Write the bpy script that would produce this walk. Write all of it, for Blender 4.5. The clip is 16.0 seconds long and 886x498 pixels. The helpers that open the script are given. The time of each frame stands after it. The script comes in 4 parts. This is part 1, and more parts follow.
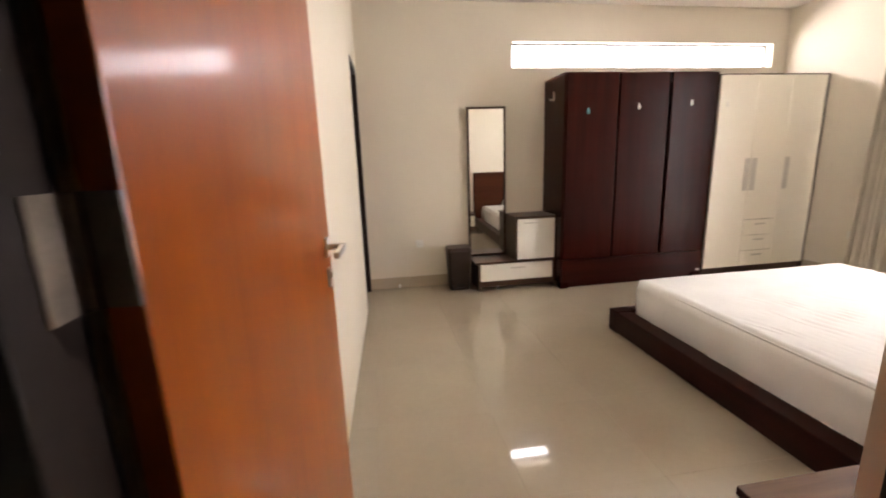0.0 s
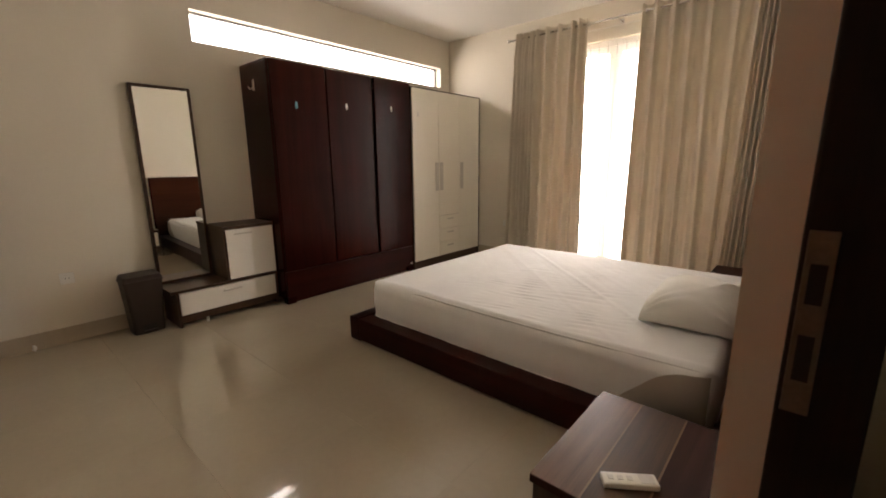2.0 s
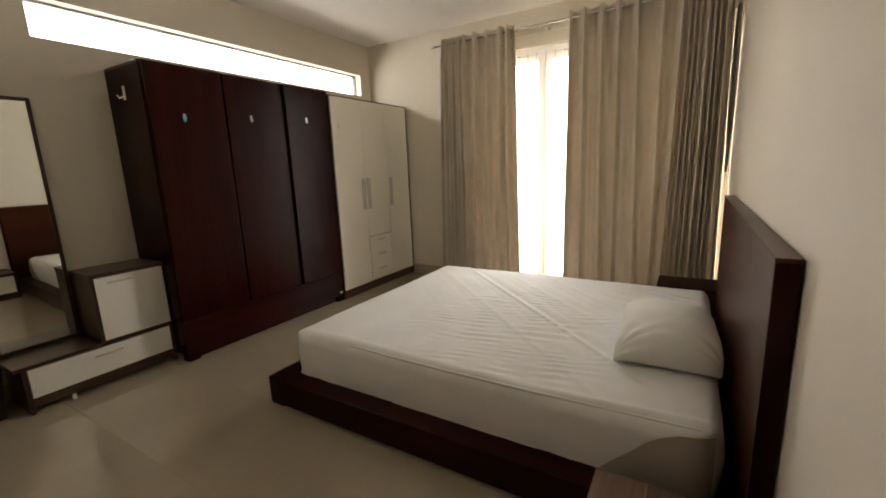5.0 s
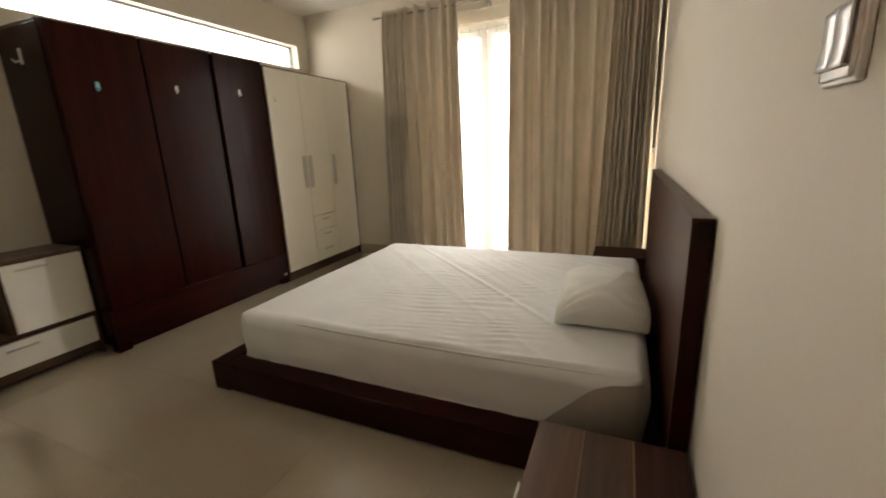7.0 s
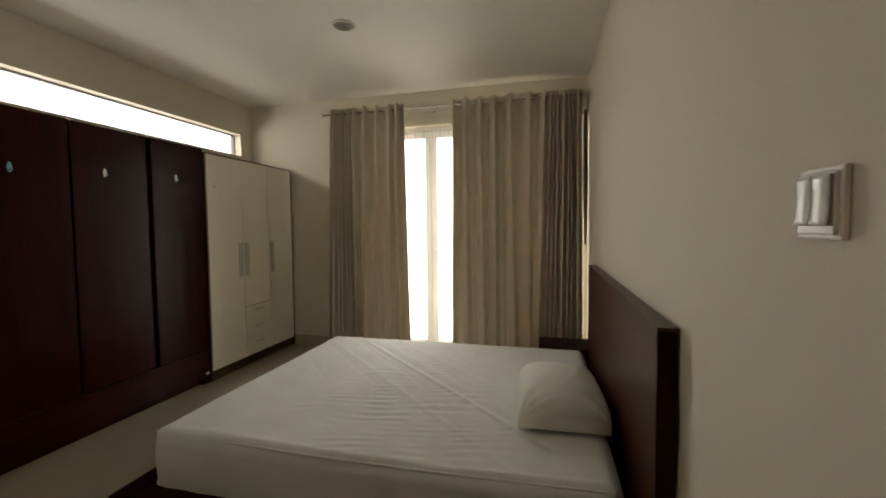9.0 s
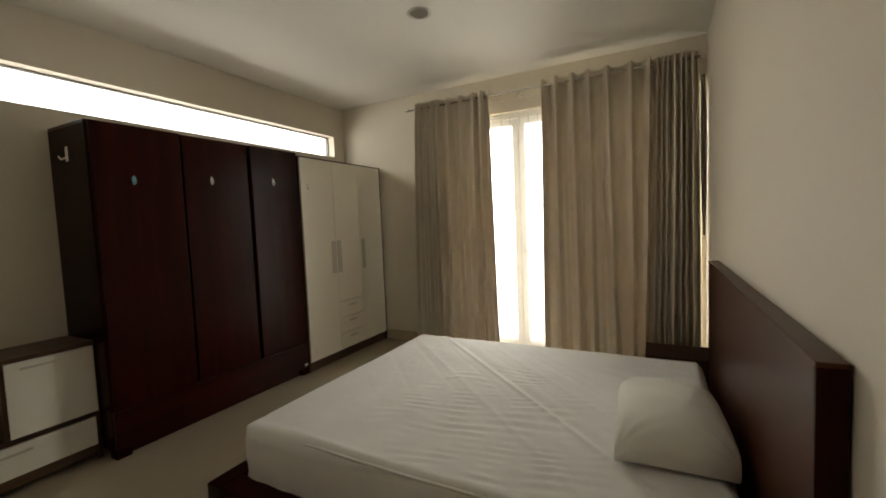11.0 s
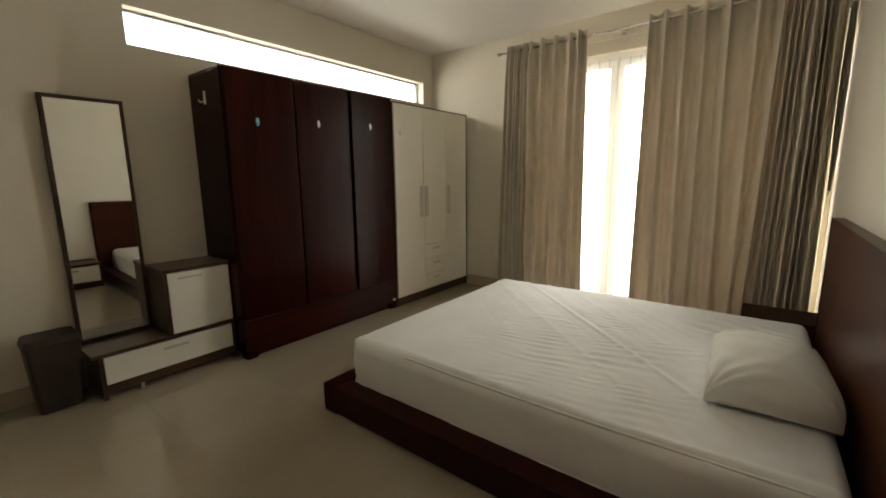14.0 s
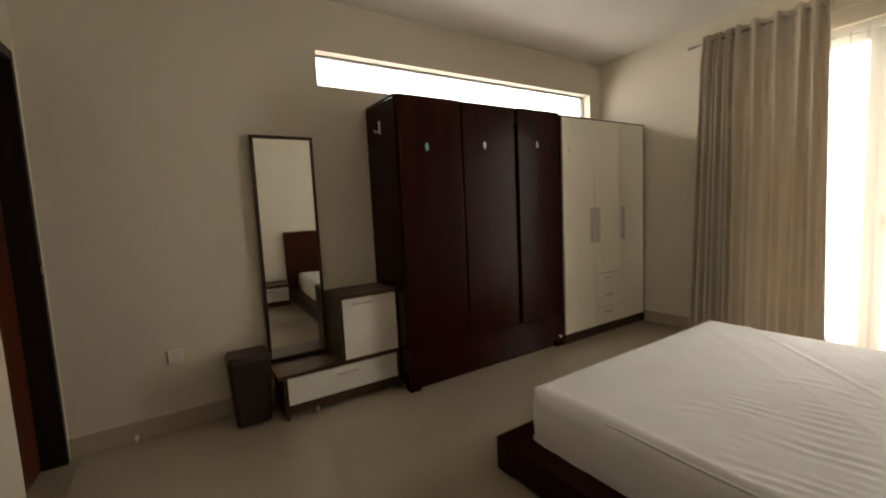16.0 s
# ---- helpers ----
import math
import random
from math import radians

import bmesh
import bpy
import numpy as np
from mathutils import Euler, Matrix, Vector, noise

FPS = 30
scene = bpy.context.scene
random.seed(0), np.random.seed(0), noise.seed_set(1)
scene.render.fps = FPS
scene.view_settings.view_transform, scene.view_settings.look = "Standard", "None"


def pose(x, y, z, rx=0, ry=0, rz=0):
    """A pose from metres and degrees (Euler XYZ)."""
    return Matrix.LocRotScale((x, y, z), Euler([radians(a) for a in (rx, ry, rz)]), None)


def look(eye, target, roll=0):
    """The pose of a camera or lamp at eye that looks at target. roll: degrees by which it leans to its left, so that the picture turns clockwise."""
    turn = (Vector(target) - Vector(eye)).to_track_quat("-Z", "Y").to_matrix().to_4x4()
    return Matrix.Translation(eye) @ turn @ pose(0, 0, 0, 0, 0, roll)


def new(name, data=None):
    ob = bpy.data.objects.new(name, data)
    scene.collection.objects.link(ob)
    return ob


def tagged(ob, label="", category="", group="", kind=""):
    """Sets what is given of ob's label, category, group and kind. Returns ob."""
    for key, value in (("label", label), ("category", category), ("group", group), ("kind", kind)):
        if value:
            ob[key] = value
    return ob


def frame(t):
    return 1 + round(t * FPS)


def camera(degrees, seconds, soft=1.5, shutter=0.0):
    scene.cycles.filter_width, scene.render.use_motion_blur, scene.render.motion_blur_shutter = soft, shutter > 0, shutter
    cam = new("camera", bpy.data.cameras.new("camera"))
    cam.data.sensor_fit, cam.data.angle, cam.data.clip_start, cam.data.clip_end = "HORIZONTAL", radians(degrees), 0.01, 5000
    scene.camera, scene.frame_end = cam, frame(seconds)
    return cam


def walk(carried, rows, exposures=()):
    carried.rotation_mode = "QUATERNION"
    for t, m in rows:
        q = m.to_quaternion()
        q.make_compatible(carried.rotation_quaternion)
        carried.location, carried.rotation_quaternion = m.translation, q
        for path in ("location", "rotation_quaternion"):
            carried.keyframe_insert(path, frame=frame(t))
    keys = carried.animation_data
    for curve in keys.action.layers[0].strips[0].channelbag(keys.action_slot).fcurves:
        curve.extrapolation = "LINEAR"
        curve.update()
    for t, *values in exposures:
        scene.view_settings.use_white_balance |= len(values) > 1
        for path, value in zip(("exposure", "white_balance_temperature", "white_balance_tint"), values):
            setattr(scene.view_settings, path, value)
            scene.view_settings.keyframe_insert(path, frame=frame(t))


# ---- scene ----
cam = camera(94.1, 16.0, 1.8, 0.5)
EXPOSURES = [(0.0, 1.0, 6480, 22), (0.5, 0.86, 6230, 17), (1.0, -0.07, 6770, 22), (1.5, 0.08, 7020, 23), (2.0, -0.02, 7020, 21), (3.0, 0.03, 6920, 19), (4.0, -0.22, 6770, 15), (6.5, -0.36, 6770, 14), (7.5, -0.06, 6920, 12), (8.0, -0.04, 6920, 11), (8.5, -0.76, 6870, 9), (9.0, -1.08, 6870, 9), (9.5, -1.14, 6880, 10), (12.5, -0.58, 6780, 8), (14.5, -0.56, 6780, 9), (15.5, -0.64, 6930, 13), (16.0, -0.65, 7030, 14)]
PATH = [
    (0, (0.164, 0.127, 1.34), (0.464, 2.058, 0.915), -2.0),
    (0.5, (0.175, 0.334, 1.323), (0.811, 2.179, 0.886), -1.5),
    (1, (0.135, 0.495, 1.284), (1.211, 2.119, 0.833), -3.5),
    (1.5, (0.197, 0.503, 1.318), (1.558, 1.902, 0.88), -0.5),
    (2, (0.218, 0.544, 1.248), (1.689, 1.835, 0.836), -0.6),
    (2.5, (0.229, 0.587, 1.235), (1.68, 1.908, 0.802), -1.1),
    (3, (0.349, 0.681, 1.21), (1.819, 1.982, 0.824), -1.7),
    (3.5, (0.521, 0.779, 1.234), (2.099, 1.961, 0.899), -1.2),
    (4, (0.594, 0.863, 1.259), (2.295, 1.864, 0.937), -1.9),
    (4.2, (0.562, 0.882, 1.314), (2.267, 1.872, 0.976), -2.1),
    (6.3, (0.486, 0.812, 1.33), (2.123, 1.857, 0.851), -2.3),
    (6.5, (0.463, 0.832, 1.309), (2.129, 1.804, 0.778), -2.3),
    (7, (0.498, 0.849, 1.294), (2.272, 1.633, 0.807), -2.3),
    (7.5, (0.518, 0.905, 1.288), (2.369, 1.511, 0.834), -1.8),
    (8, (0.531, 0.942, 1.293), (2.413, 1.489, 0.891), -2.5),
    (8.5, (0.517, 0.973, 1.35), (2.446, 1.484, 1.207), -0.6),
    (9, (0.506, 0.987, 1.371), (2.443, 1.474, 1.268), -0.6),
    (9.5, (0.482, 1.003, 1.364), (2.311, 1.782, 1.14), -1.4),
    (9.7, (0.506, 0.992, 1.366), (2.278, 1.894, 1.147), -2.6),
    (11.8, (0.851, 0.908, 1.402), (2.625, 1.824, 1.288), -2.3),
    (12, (0.869, 0.874, 1.381), (2.661, 1.74, 1.191), -3.3),
    (12.5, (0.779, 0.951, 1.373), (2.555, 1.836, 1.125), -4.0),
    (13, (0.645, 1.021, 1.346), (2.327, 2.07, 1.076), -2.5),
    (13.5, (0.576, 0.992, 1.339), (2.163, 2.166, 1.021), -0.5),
    (14, (0.564, 1.001, 1.327), (2.123, 2.208, 0.987), -0.7),
    (14.5, (0.562, 1.021, 1.322), (2.114, 2.239, 0.993), -0.4),
    (15, (0.552, 1.041, 1.327), (2.068, 2.306, 1.01), 0.2),
    (15.5, (0.55, 1.169, 1.312), (1.797, 2.705, 1.018), -1.0),
    (16, (0.656, 1.401, 1.298), (1.733, 3.075, 1.106), -2.8),
]
walk(cam, [(t, look(eye, target, roll)) for t, eye, target, roll in PATH], EXPOSURES)

# ---- light ----
world = bpy.data.worlds.new("sky")
scene.world = world
world.use_nodes = True
wn = world.node_tree
sky = wn.nodes.new("ShaderNodeTexSky")
sky.sky_type = "NISHITA"
sky.sun_disc = False
sky.sun_elevation, sky.sun_rotation = radians(58), radians(250)
wn.links.new(sky.outputs[0], wn.nodes["Background"].inputs[0])
wn.nodes["Background"].inputs[1].default_value = 0.15


def sun_lamp():
    d = bpy.data.lights.new("sun", "SUN")
    d.energy, d.angle, d.color = 5.0, radians(0.6), (1.0, 0.95, 0.87)
    ob = new("sun", d)
    ob.matrix_world = look((0, 0, 20), (10.5, 3.8, 0))
    return ob


def window_lamp(name, at, to, w, h, watts, colour, spread=180):
    """Sky light that enters an opening."""
    d = bpy.data.lights.new(name, "AREA")
    d.shape, d.size, d.size_y, d.energy, d.color = "RECTANGLE", w, h, watts, colour
    d.spread = radians(spread)
    ob = new(name, d)
    ob.matrix_world = look(at, to)
    return ob


sun_lamp()
DAY = (1.0, 0.97, 0.90)
window_lamp("clerestory_daylight", (3.10, 4.63, 2.35), (3.10, 2.3, 1.5), 3.3, 0.42, 31, DAY)
window_lamp("glazed_door_daylight", (5.29, 1.86, 1.30), (0, 1.86, 0.18), 3.1, 2.8, 225, DAY, 125)


# ---- materials ----
def mat(name, col, rough=0.5, metal=0.0, var=0.10, scale=3.0, fine=60.0, bump=0.03, stretch=(1, 1, 1), coat=0.0, each=0.0, spec=0.5):
    """Procedural surface: two scales of colour variation, roughness wear and fine relief."""
    m = bpy.data.materials.new(name)
    m.use_nodes = True
    t = m.node_tree
    n, l = t.nodes, t.links
    p = n["Principled BSDF"]
    co = n.new("ShaderNodeTexCoord")
    mp = n.new("ShaderNodeMapping")
    mp.inputs["Scale"].default_value = stretch
    l.new(co.outputs["Object"], mp.inputs["Vector"])
    a = n.new("ShaderNodeTexNoise")
    a.inputs["Scale"].default_value, a.inputs["Detail"].default_value = scale, 5
    b = n.new("ShaderNodeTexNoise")
    b.inputs["Scale"].default_value, b.inputs["Detail"].default_value = fine, 3
    for x in (a, b):
        l.new(mp.outputs[0], x.inputs["Vector"])
    mix = n.new("ShaderNodeMath")
    mix.operation = "MULTIPLY_ADD"
    l.new(b.outputs["Fac"], mix.inputs[0])
    mix.inputs[1].default_value = 0.45
    l.new(a.outputs["Fac"], mix.inputs[2])
    last = mix
    if each:
        info = n.new("ShaderNodeObjectInfo")
        add = n.new("ShaderNodeMath")
        add.operation = "MULTIPLY_ADD"
        l.new(info.outputs["Random"], add.inputs[0])
        add.inputs[1].default_value = each
        l.new(mix.outputs[0], add.inputs[2])
        last = add
    ramp = n.new("ShaderNodeValToRGB")
    ramp.color_ramp.elements[0].position, ramp.color_ramp.elements[1].position = 0.35, 1.15 if each else 1.05
    ramp.color_ramp.elements[0].color = (*[c * (1 - var) for c in col], 1)
    ramp.color_ramp.elements[1].color = (*[min(1, c * (1 + var)) for c in col], 1)
    l.new(last.outputs[0], ramp.inputs[0])
    l.new(ramp.outputs[0], p.inputs["Base Color"])
    rr = n.new("ShaderNodeMapRange")
    rr.inputs["To Min"].default_value, rr.inputs["To Max"].default_value = rough * 0.85, min(1, rough * 1.2)
    l.new(a.outputs["Fac"], rr.inputs["Value"])
    l.new(rr.outputs[0], p.inputs["Roughness"])
    p.inputs["Metallic"].default_value = metal
    p.inputs["Coat Weight"].default_value = coat
    p.inputs["Coat Roughness"].default_value = 0.12
    p.inputs["Specular IOR Level"].default_value = spec
    if bump:
        bp = n.new("ShaderNodeBump")
        bp.inputs["Strength"].default_value, bp.inputs["Distance"].default_value = bump, 0.01
        l.new(b.outputs["Fac"], bp.inputs["Height"])
        l.new(bp.outputs[0], p.inputs["Normal"])
    return m


def wood(name, dark, light, rough, axis, bands=9.0, coat=0.0, spec=0.5, coat_rough=0.08, relief=0.04):
    """Wood with grain stretched along one axis."""
    m = bpy.data.materials.new(name)
    m.use_nodes = True
    t = m.node_tree
    n, l = t.nodes, t.links
    p = n["Principled BSDF"]
    co = n.new("ShaderNodeTexCoord")
    mp = n.new("ShaderNodeMapping")
    s = [bands, bands, bands]
    s["xyz".index(axis)] = bands * 0.05
    mp.inputs["Scale"].default_value = s
    l.new(co.outputs["Object"], mp.inputs["Vector"])
    a = n.new("ShaderNodeTexNoise")
    a.inputs["Scale"].default_value, a.inputs["Detail"].default_value, a.inputs["Distortion"].default_value = 1.6, 8, 0.6
    l.new(mp.outputs[0], a.inputs["Vector"])
    b = n.new("ShaderNodeTexNoise")
    b.inputs["Scale"].default_value, b.inputs["Detail"].default_value = 14, 4
    l.new(mp.outputs[0], b.inputs["Vector"])
    mix = n.new("ShaderNodeMath")
    mix.operation = "MULTIPLY_ADD"
    l.new(b.outputs["Fac"], mix.inputs[0])
    mix.inputs[1].default_value = 0.3
    l.new(a.outputs["Fac"], mix.inputs[2])
    ramp = n.new("ShaderNodeValToRGB")
    ramp.color_ramp.elements[0].position, ramp.color_ramp.elements[1].position = 0.45, 0.9
    ramp.color_ramp.elements[0].color, ramp.color_ramp.elements[1].color = (*dark, 1), (*light, 1)
    l.new(mix.outputs[0], ramp.inputs[0])
    l.new(ramp.outputs[0], p.inputs["Base Color"])
    p.inputs["Roughness"].default_value = rough
    p.inputs["Coat Weight"].default_value = coat
    p.inputs["Coat Roughness"].default_value = coat_rough
    p.inputs["Specular IOR Level"].default_value = spec
    bp = n.new("ShaderNodeBump")
    bp.inputs["Strength"].default_value, bp.inputs["Distance"].default_value = relief, 0.004
    l.new(b.outputs["Fac"], bp.inputs["Height"])
    l.new(bp.outputs[0], p.inputs["Normal"])
    return m


def cloth(name, col, through_light, weave=350.0, var=0.06, sheen=0.0):
    """Woven fabric that lets some light through."""
    m = mat(name, col, 0.40 if sheen else 0.9, 0, var, 4.0, weave, 0.04 if sheen else 0.10, spec=max(0.15, sheen))
    t = m.node_tree
    n, l = t.nodes, t.links
    if through_light:
        tr = n.new("ShaderNodeBsdfTranslucent")
        tr.inputs[0].default_value = (0.60, 0.50, 0.375, 1) if through_light < 0.5 else (0.9, 0.89, 0.86, 1)
        mx = n.new("ShaderNodeMixShader")
        mx.inputs[0].default_value = through_light
        l.new(n["Principled BSDF"].outputs[0], mx.inputs[1])
        l.new(tr.outputs[0], mx.inputs[2])
        l.new(mx.outputs[0], n["Material Output"].inputs[0])
    return m


def glass_mat(name, tint=(1, 1, 1)):
    m = bpy.data.materials.new(name)
    m.use_nodes = True
    p = m.node_tree.nodes["Principled BSDF"]
    p.inputs["Base Color"].default_value = (*tint, 1)
    p.inputs["Roughness"].default_value = 0.0
    p.inputs["Transmission Weight"].default_value = 1.0
    p.inputs["IOR"].default_value = 1.1
    return m


PAINT = mat("cream_wall_paint", (0.735, 0.675, 0.56), 0.75, var=0.035, scale=1.3, fine=90, bump=0.05)
CEIL = mat("white_ceiling_paint", (0.82, 0.79, 0.72), 0.85, var=0.02, scale=1.0, fine=80, bump=0.03)
HALLPAINT = mat("hall_wall_paint", (0.70, 0.62, 0.50), 0.8, var=0.04, scale=1.3, fine=90, bump=0.05)
TILE = mat("polished_cream_tile", (0.44, 0.378, 0.283), 0.03, var=0.06, scale=2.2, fine=30, bump=0.0, coat=0.5, each=0.02, spec=1.0)
GROUT = mat("tile_grout", (0.40, 0.345, 0.255), 0.8, var=0.15, fine=80)
SKIRT = mat("tile_skirting", (0.48, 0.40, 0.295), 0.25, var=0.07, scale=2.5)
MAHOG = wood("dark_mahogany", (0.0190, 0.0026, 0.0016), (0.0330, 0.0047, 0.0028), 0.26, "z", 10, spec=0.10, relief=0.012)
MAHOG_X = wood("dark_mahogany_rail", (0.0185, 0.0025, 0.0015), (0.0320, 0.0045, 0.0027), 0.28, "x", 10, spec=0.10, relief=0.015)
MAHOG_Y = wood("dark_mahogany_side", (0.0200, 0.0027, 0.0016), (0.0345, 0.0048, 0.0029), 0.28, "y", 10, spec=0.10, relief=0.015)
HEADW = wood("headboard_veneer", (0.040, 0.0100, 0.0044), (0.066, 0.0170, 0.0072), 0.33, "x", 9, coat=0.10, coat_rough=0.05, spec=0.13, relief=0.012)
WALNUT = wood("walnut_laminate", (0.040, 0.017, 0.0075), (0.098, 0.044, 0.020), 0.33, "x", 16, coat=0.16, coat_rough=0.16, spec=0.4)
WALNUT_L = wood("walnut_laminate_light", (0.085, 0.037, 0.016), (0.165, 0.078, 0.036), 0.33, "x", 14, coat=0.16, coat_rough=0.16, spec=0.4)
WALNUT_D = wood("dark_red_walnut", (0.035, 0.012, 0.008), (0.06, 0.022, 0.014), 0.65, "x", 16, spec=0.15)
INLAY = wood("pale_veneer_line", (0.16, 0.085, 0.040), (0.26, 0.145, 0.070), 0.35, "x", 14, spec=0.35)
WALNUT_Z = wood("walnut_laminate_upright", (0.034, 0.016, 0.0085), (0.080, 0.041, 0.022), 0.35, "z", 16, coat=0.06, spec=0.35)
WHITE_LAM = mat("white_laminate", (0.80, 0.775, 0.70), 0.42, var=0.02, scale=2, fine=40, bump=0.01)
GLOSS_W = mat("gloss_white_door", (0.84, 0.80, 0.69), 0.36, var=0.02, scale=1.5, fine=30, bump=0.0)
ORANGE = wood("orange_teak_veneer", (0.285, 0.058, 0.0022), (0.375, 0.084, 0.0040), 0.34, "z", 6, coat=0.3, coat_rough=0.10, spec=0.2)
# west door's veneer, darkened so that its unlit corner is in the colour
SHADED_DOOR = wood("shaded_door_veneer", (0.085, 0.015, 0.004), (0.12, 0.024, 0.006), 0.36, "z", 6, coat=0.2, coat_rough=0.14, spec=0.25)
FRAMEW = wood("dark_frame_wood", (0.010, 0.0045, 0.003), (0.022, 0.010, 0.006), 0.5, "z", 12, spec=0.25)
SATIN = mat("satin_champagne_metal", (0.58, 0.55, 0.48), 0.42, 0.35, 0.05, 6, 200, 0.02)
OLDSTEEL = mat("worn_hinge_steel", (0.22, 0.185, 0.15), 0.45, 1.0, 0.25, 30, 160, 0.05)
STEEL = mat("brushed_steel", (0.62, 0.60, 0.57), 0.32, 1.0, 0.08, 6, 200, 0.02)
CHROME = mat("satin_chrome", (0.75, 0.74, 0.72), 0.18, 1.0, 0.04, 6, 100, 0.0)
BROWNP = mat("brown_plastic", (0.036, 0.022, 0.017), 0.42, var=0.12, scale=6, fine=90, bump=0.03, spec=0.35)
PLASTW = mat("white_plastic", (0.80, 0.78, 0.72), 0.22, var=0.03, scale=8, fine=60, bump=0.0)
GLOSSP = mat("glossy_white_key", (0.74, 0.745, 0.74), 0.20, 0.0, 0.03, 20, 60, 0.0, coat=0.25, spec=0.5)
PLASTB = mat("pale_blue_plastic", (0.18, 0.50, 0.62), 0.3, var=0.05, scale=30, fine=90, bump=0.0)
# near-black that stands for the shade inside gaps, holes and recesses
GAP_SHADE = mat("gap_and_hole_shade", (0.02, 0.015, 0.012), 0.7, var=0.1)
# darker cloth: the shade on the mattress side put into its colour
SHADED_SIDE = cloth("shaded_side_grey", (0.49, 0.44, 0.38), 0.0, 220)
SHEET = cloth("white_sheet", (0.875, 0.885, 0.875), 0.0, 300)
PILLOWC = cloth("white_pillow_case", (0.84, 0.84, 0.79), 0.0, 300)
CURT = cloth("taupe_curtain", (0.70, 0.625, 0.505), 0.092, 260, 0.07, sheen=0.35)
ALU = mat("grey_aluminium", (0.22, 0.22, 0.21), 0.45, 0.6, 0.05, 6, 120, 0.02)
UPVC = mat("cream_window_frame", (0.86, 0.855, 0.82), 0.35, var=0.03, scale=3, fine=60, bump=0.01)
SHEER = cloth("white_voile", (0.88, 0.89, 0.90), 0.6, 500, 0.03)
STRAP = cloth("grey_strap", (0.16, 0.145, 0.125), 0.0, 260)


def let_light_pass(m, share):
    """Open weave: part of the light goes straight between the threads."""
    t = m.node_tree
    out = t.nodes["Material Output"].inputs[0]
    was = out.links[0].from_socket
    tr = t.nodes.new("ShaderNodeBsdfTransparent")
    mx = t.nodes.new("ShaderNodeMixShader")
    mx.inputs[0].default_value = share
    t.links.new(was, mx.inputs[1])
    t.links.new(tr.outputs[0], mx.inputs[2])
    t.links.new(mx.outputs[0], out)


let_light_pass(SHEER, 0.86)
GLASS = glass_mat("window_glass")
MIRROR = mat("mirror_silver", (0.86, 0.88, 0.85), 0.012, 1.0, 0.01, 2, 10, 0.0)
LAWN = mat("lawn", (0.07, 0.11, 0.03), 0.9, var=0.4, scale=2, fine=40, bump=0.3)
RENDERW = mat("white_backdrop_wall", (0.78, 0.76, 0.71), 0.85, var=0.06, scale=1.5, fine=40, bump=0.1)
PAVE = mat("terrace_concrete", (0.50, 0.47, 0.42), 0.8, var=0.12, scale=2, fine=50, bump=0.1)


# ---- mesh helpers ----
def thing(name, at, label, category, group="", kind=""):
    ob = new(name)
    ob.empty_display_size = 0.05
    ob.location = at
    return tagged(ob, label, category, group, kind)


def base_of(ob):
    v = Vector((0, 0, 0))
    while ob is not None:
        v += ob.location
        ob = ob.parent
    return v


def part(name, bm, material, parent=None, label="", smooth=False):
    """Links a bmesh, built in the room's coordinates, as one mesh under its thing."""
    me = bpy.data.meshes.new(name)
    bmesh.ops.recalc_face_normals(bm, faces=bm.faces)
    if parent is not None:
        bmesh.ops.translate(bm, verts=bm.verts, vec=-base_of(parent))
    for f in bm.faces:
        f.smooth = smooth
    bm.to_mesh(me)
    bm.free()
    me.materials.append(material)
    ob = new(name, me)
    ob.parent = parent
    if label:
        tagged(ob, label)
    return ob


def structure(name, bm, material, label, category, smooth=False):
    return tagged(part(name, bm, material, None, "", smooth), label, category, "", "structure")


def box(x0, x1, y0, y1, z0, z1, bevel=0.0, bm=None, seg=2):
    out = bm or bmesh.new()
    b = bmesh.new() if bm else out
    r = bmesh.ops.create_cube(b, size=1.0)
    for v in r["verts"]:
        v.co = Vector((x0 + (v.co.x + 0.5) * (x1 - x0), y0 + (v.co.y + 0.5) * (y1 - y0), z0 + (v.co.z + 0.5) * (z1 - z0)))
    if bevel:
        bmesh.ops.bevel(b, geom=list(b.edges), offset=bevel, segments=seg, profile=0.6, affect="EDGES")
    if bm:
        tmp = bpy.data.meshes.new("tmp")
        b.to_mesh(tmp)
        b.free()
        bm.from_mesh(tmp)
        bpy.data.meshes.remove(tmp)
    return out


def rod(p, q, r, seg=14, bm=None, r2=None):
    bm = bm or bmesh.new()
    p, q = Vector(p), Vector(q)
    d = q - p
    m = Matrix.Translation((p + q) / 2) @ d.to_track_quat("Z", "Y").to_matrix().to_4x4()
    bmesh.ops.create_cone(bm, cap_ends=True, segments=seg, radius1=r, radius2=r if r2 is None else r2, depth=d.length, matrix=m)
    return bm


def ball(at, r, scale=(1, 1, 1), bm=None, u=16, v=10):
    bm = bm or bmesh.new()
    bmesh.ops.create_uvsphere(bm, u_segments=u, v_segments=v, radius=r, matrix=Matrix.Translation(at) @ Matrix.Diagonal((*scale, 1)))
    return bm


def grid_mesh(rows):
    """A sheet from rows of points."""
    bm = bmesh.new()
    vs = [[bm.verts.new(p) for p in row] for row in rows]
    for i in range(len(vs) - 1):
        for j in range(len(vs[0]) - 1):
            bm.faces.new((vs[i][j], vs[i][j + 1], vs[i + 1][j + 1], vs[i + 1][j]))
    return bm


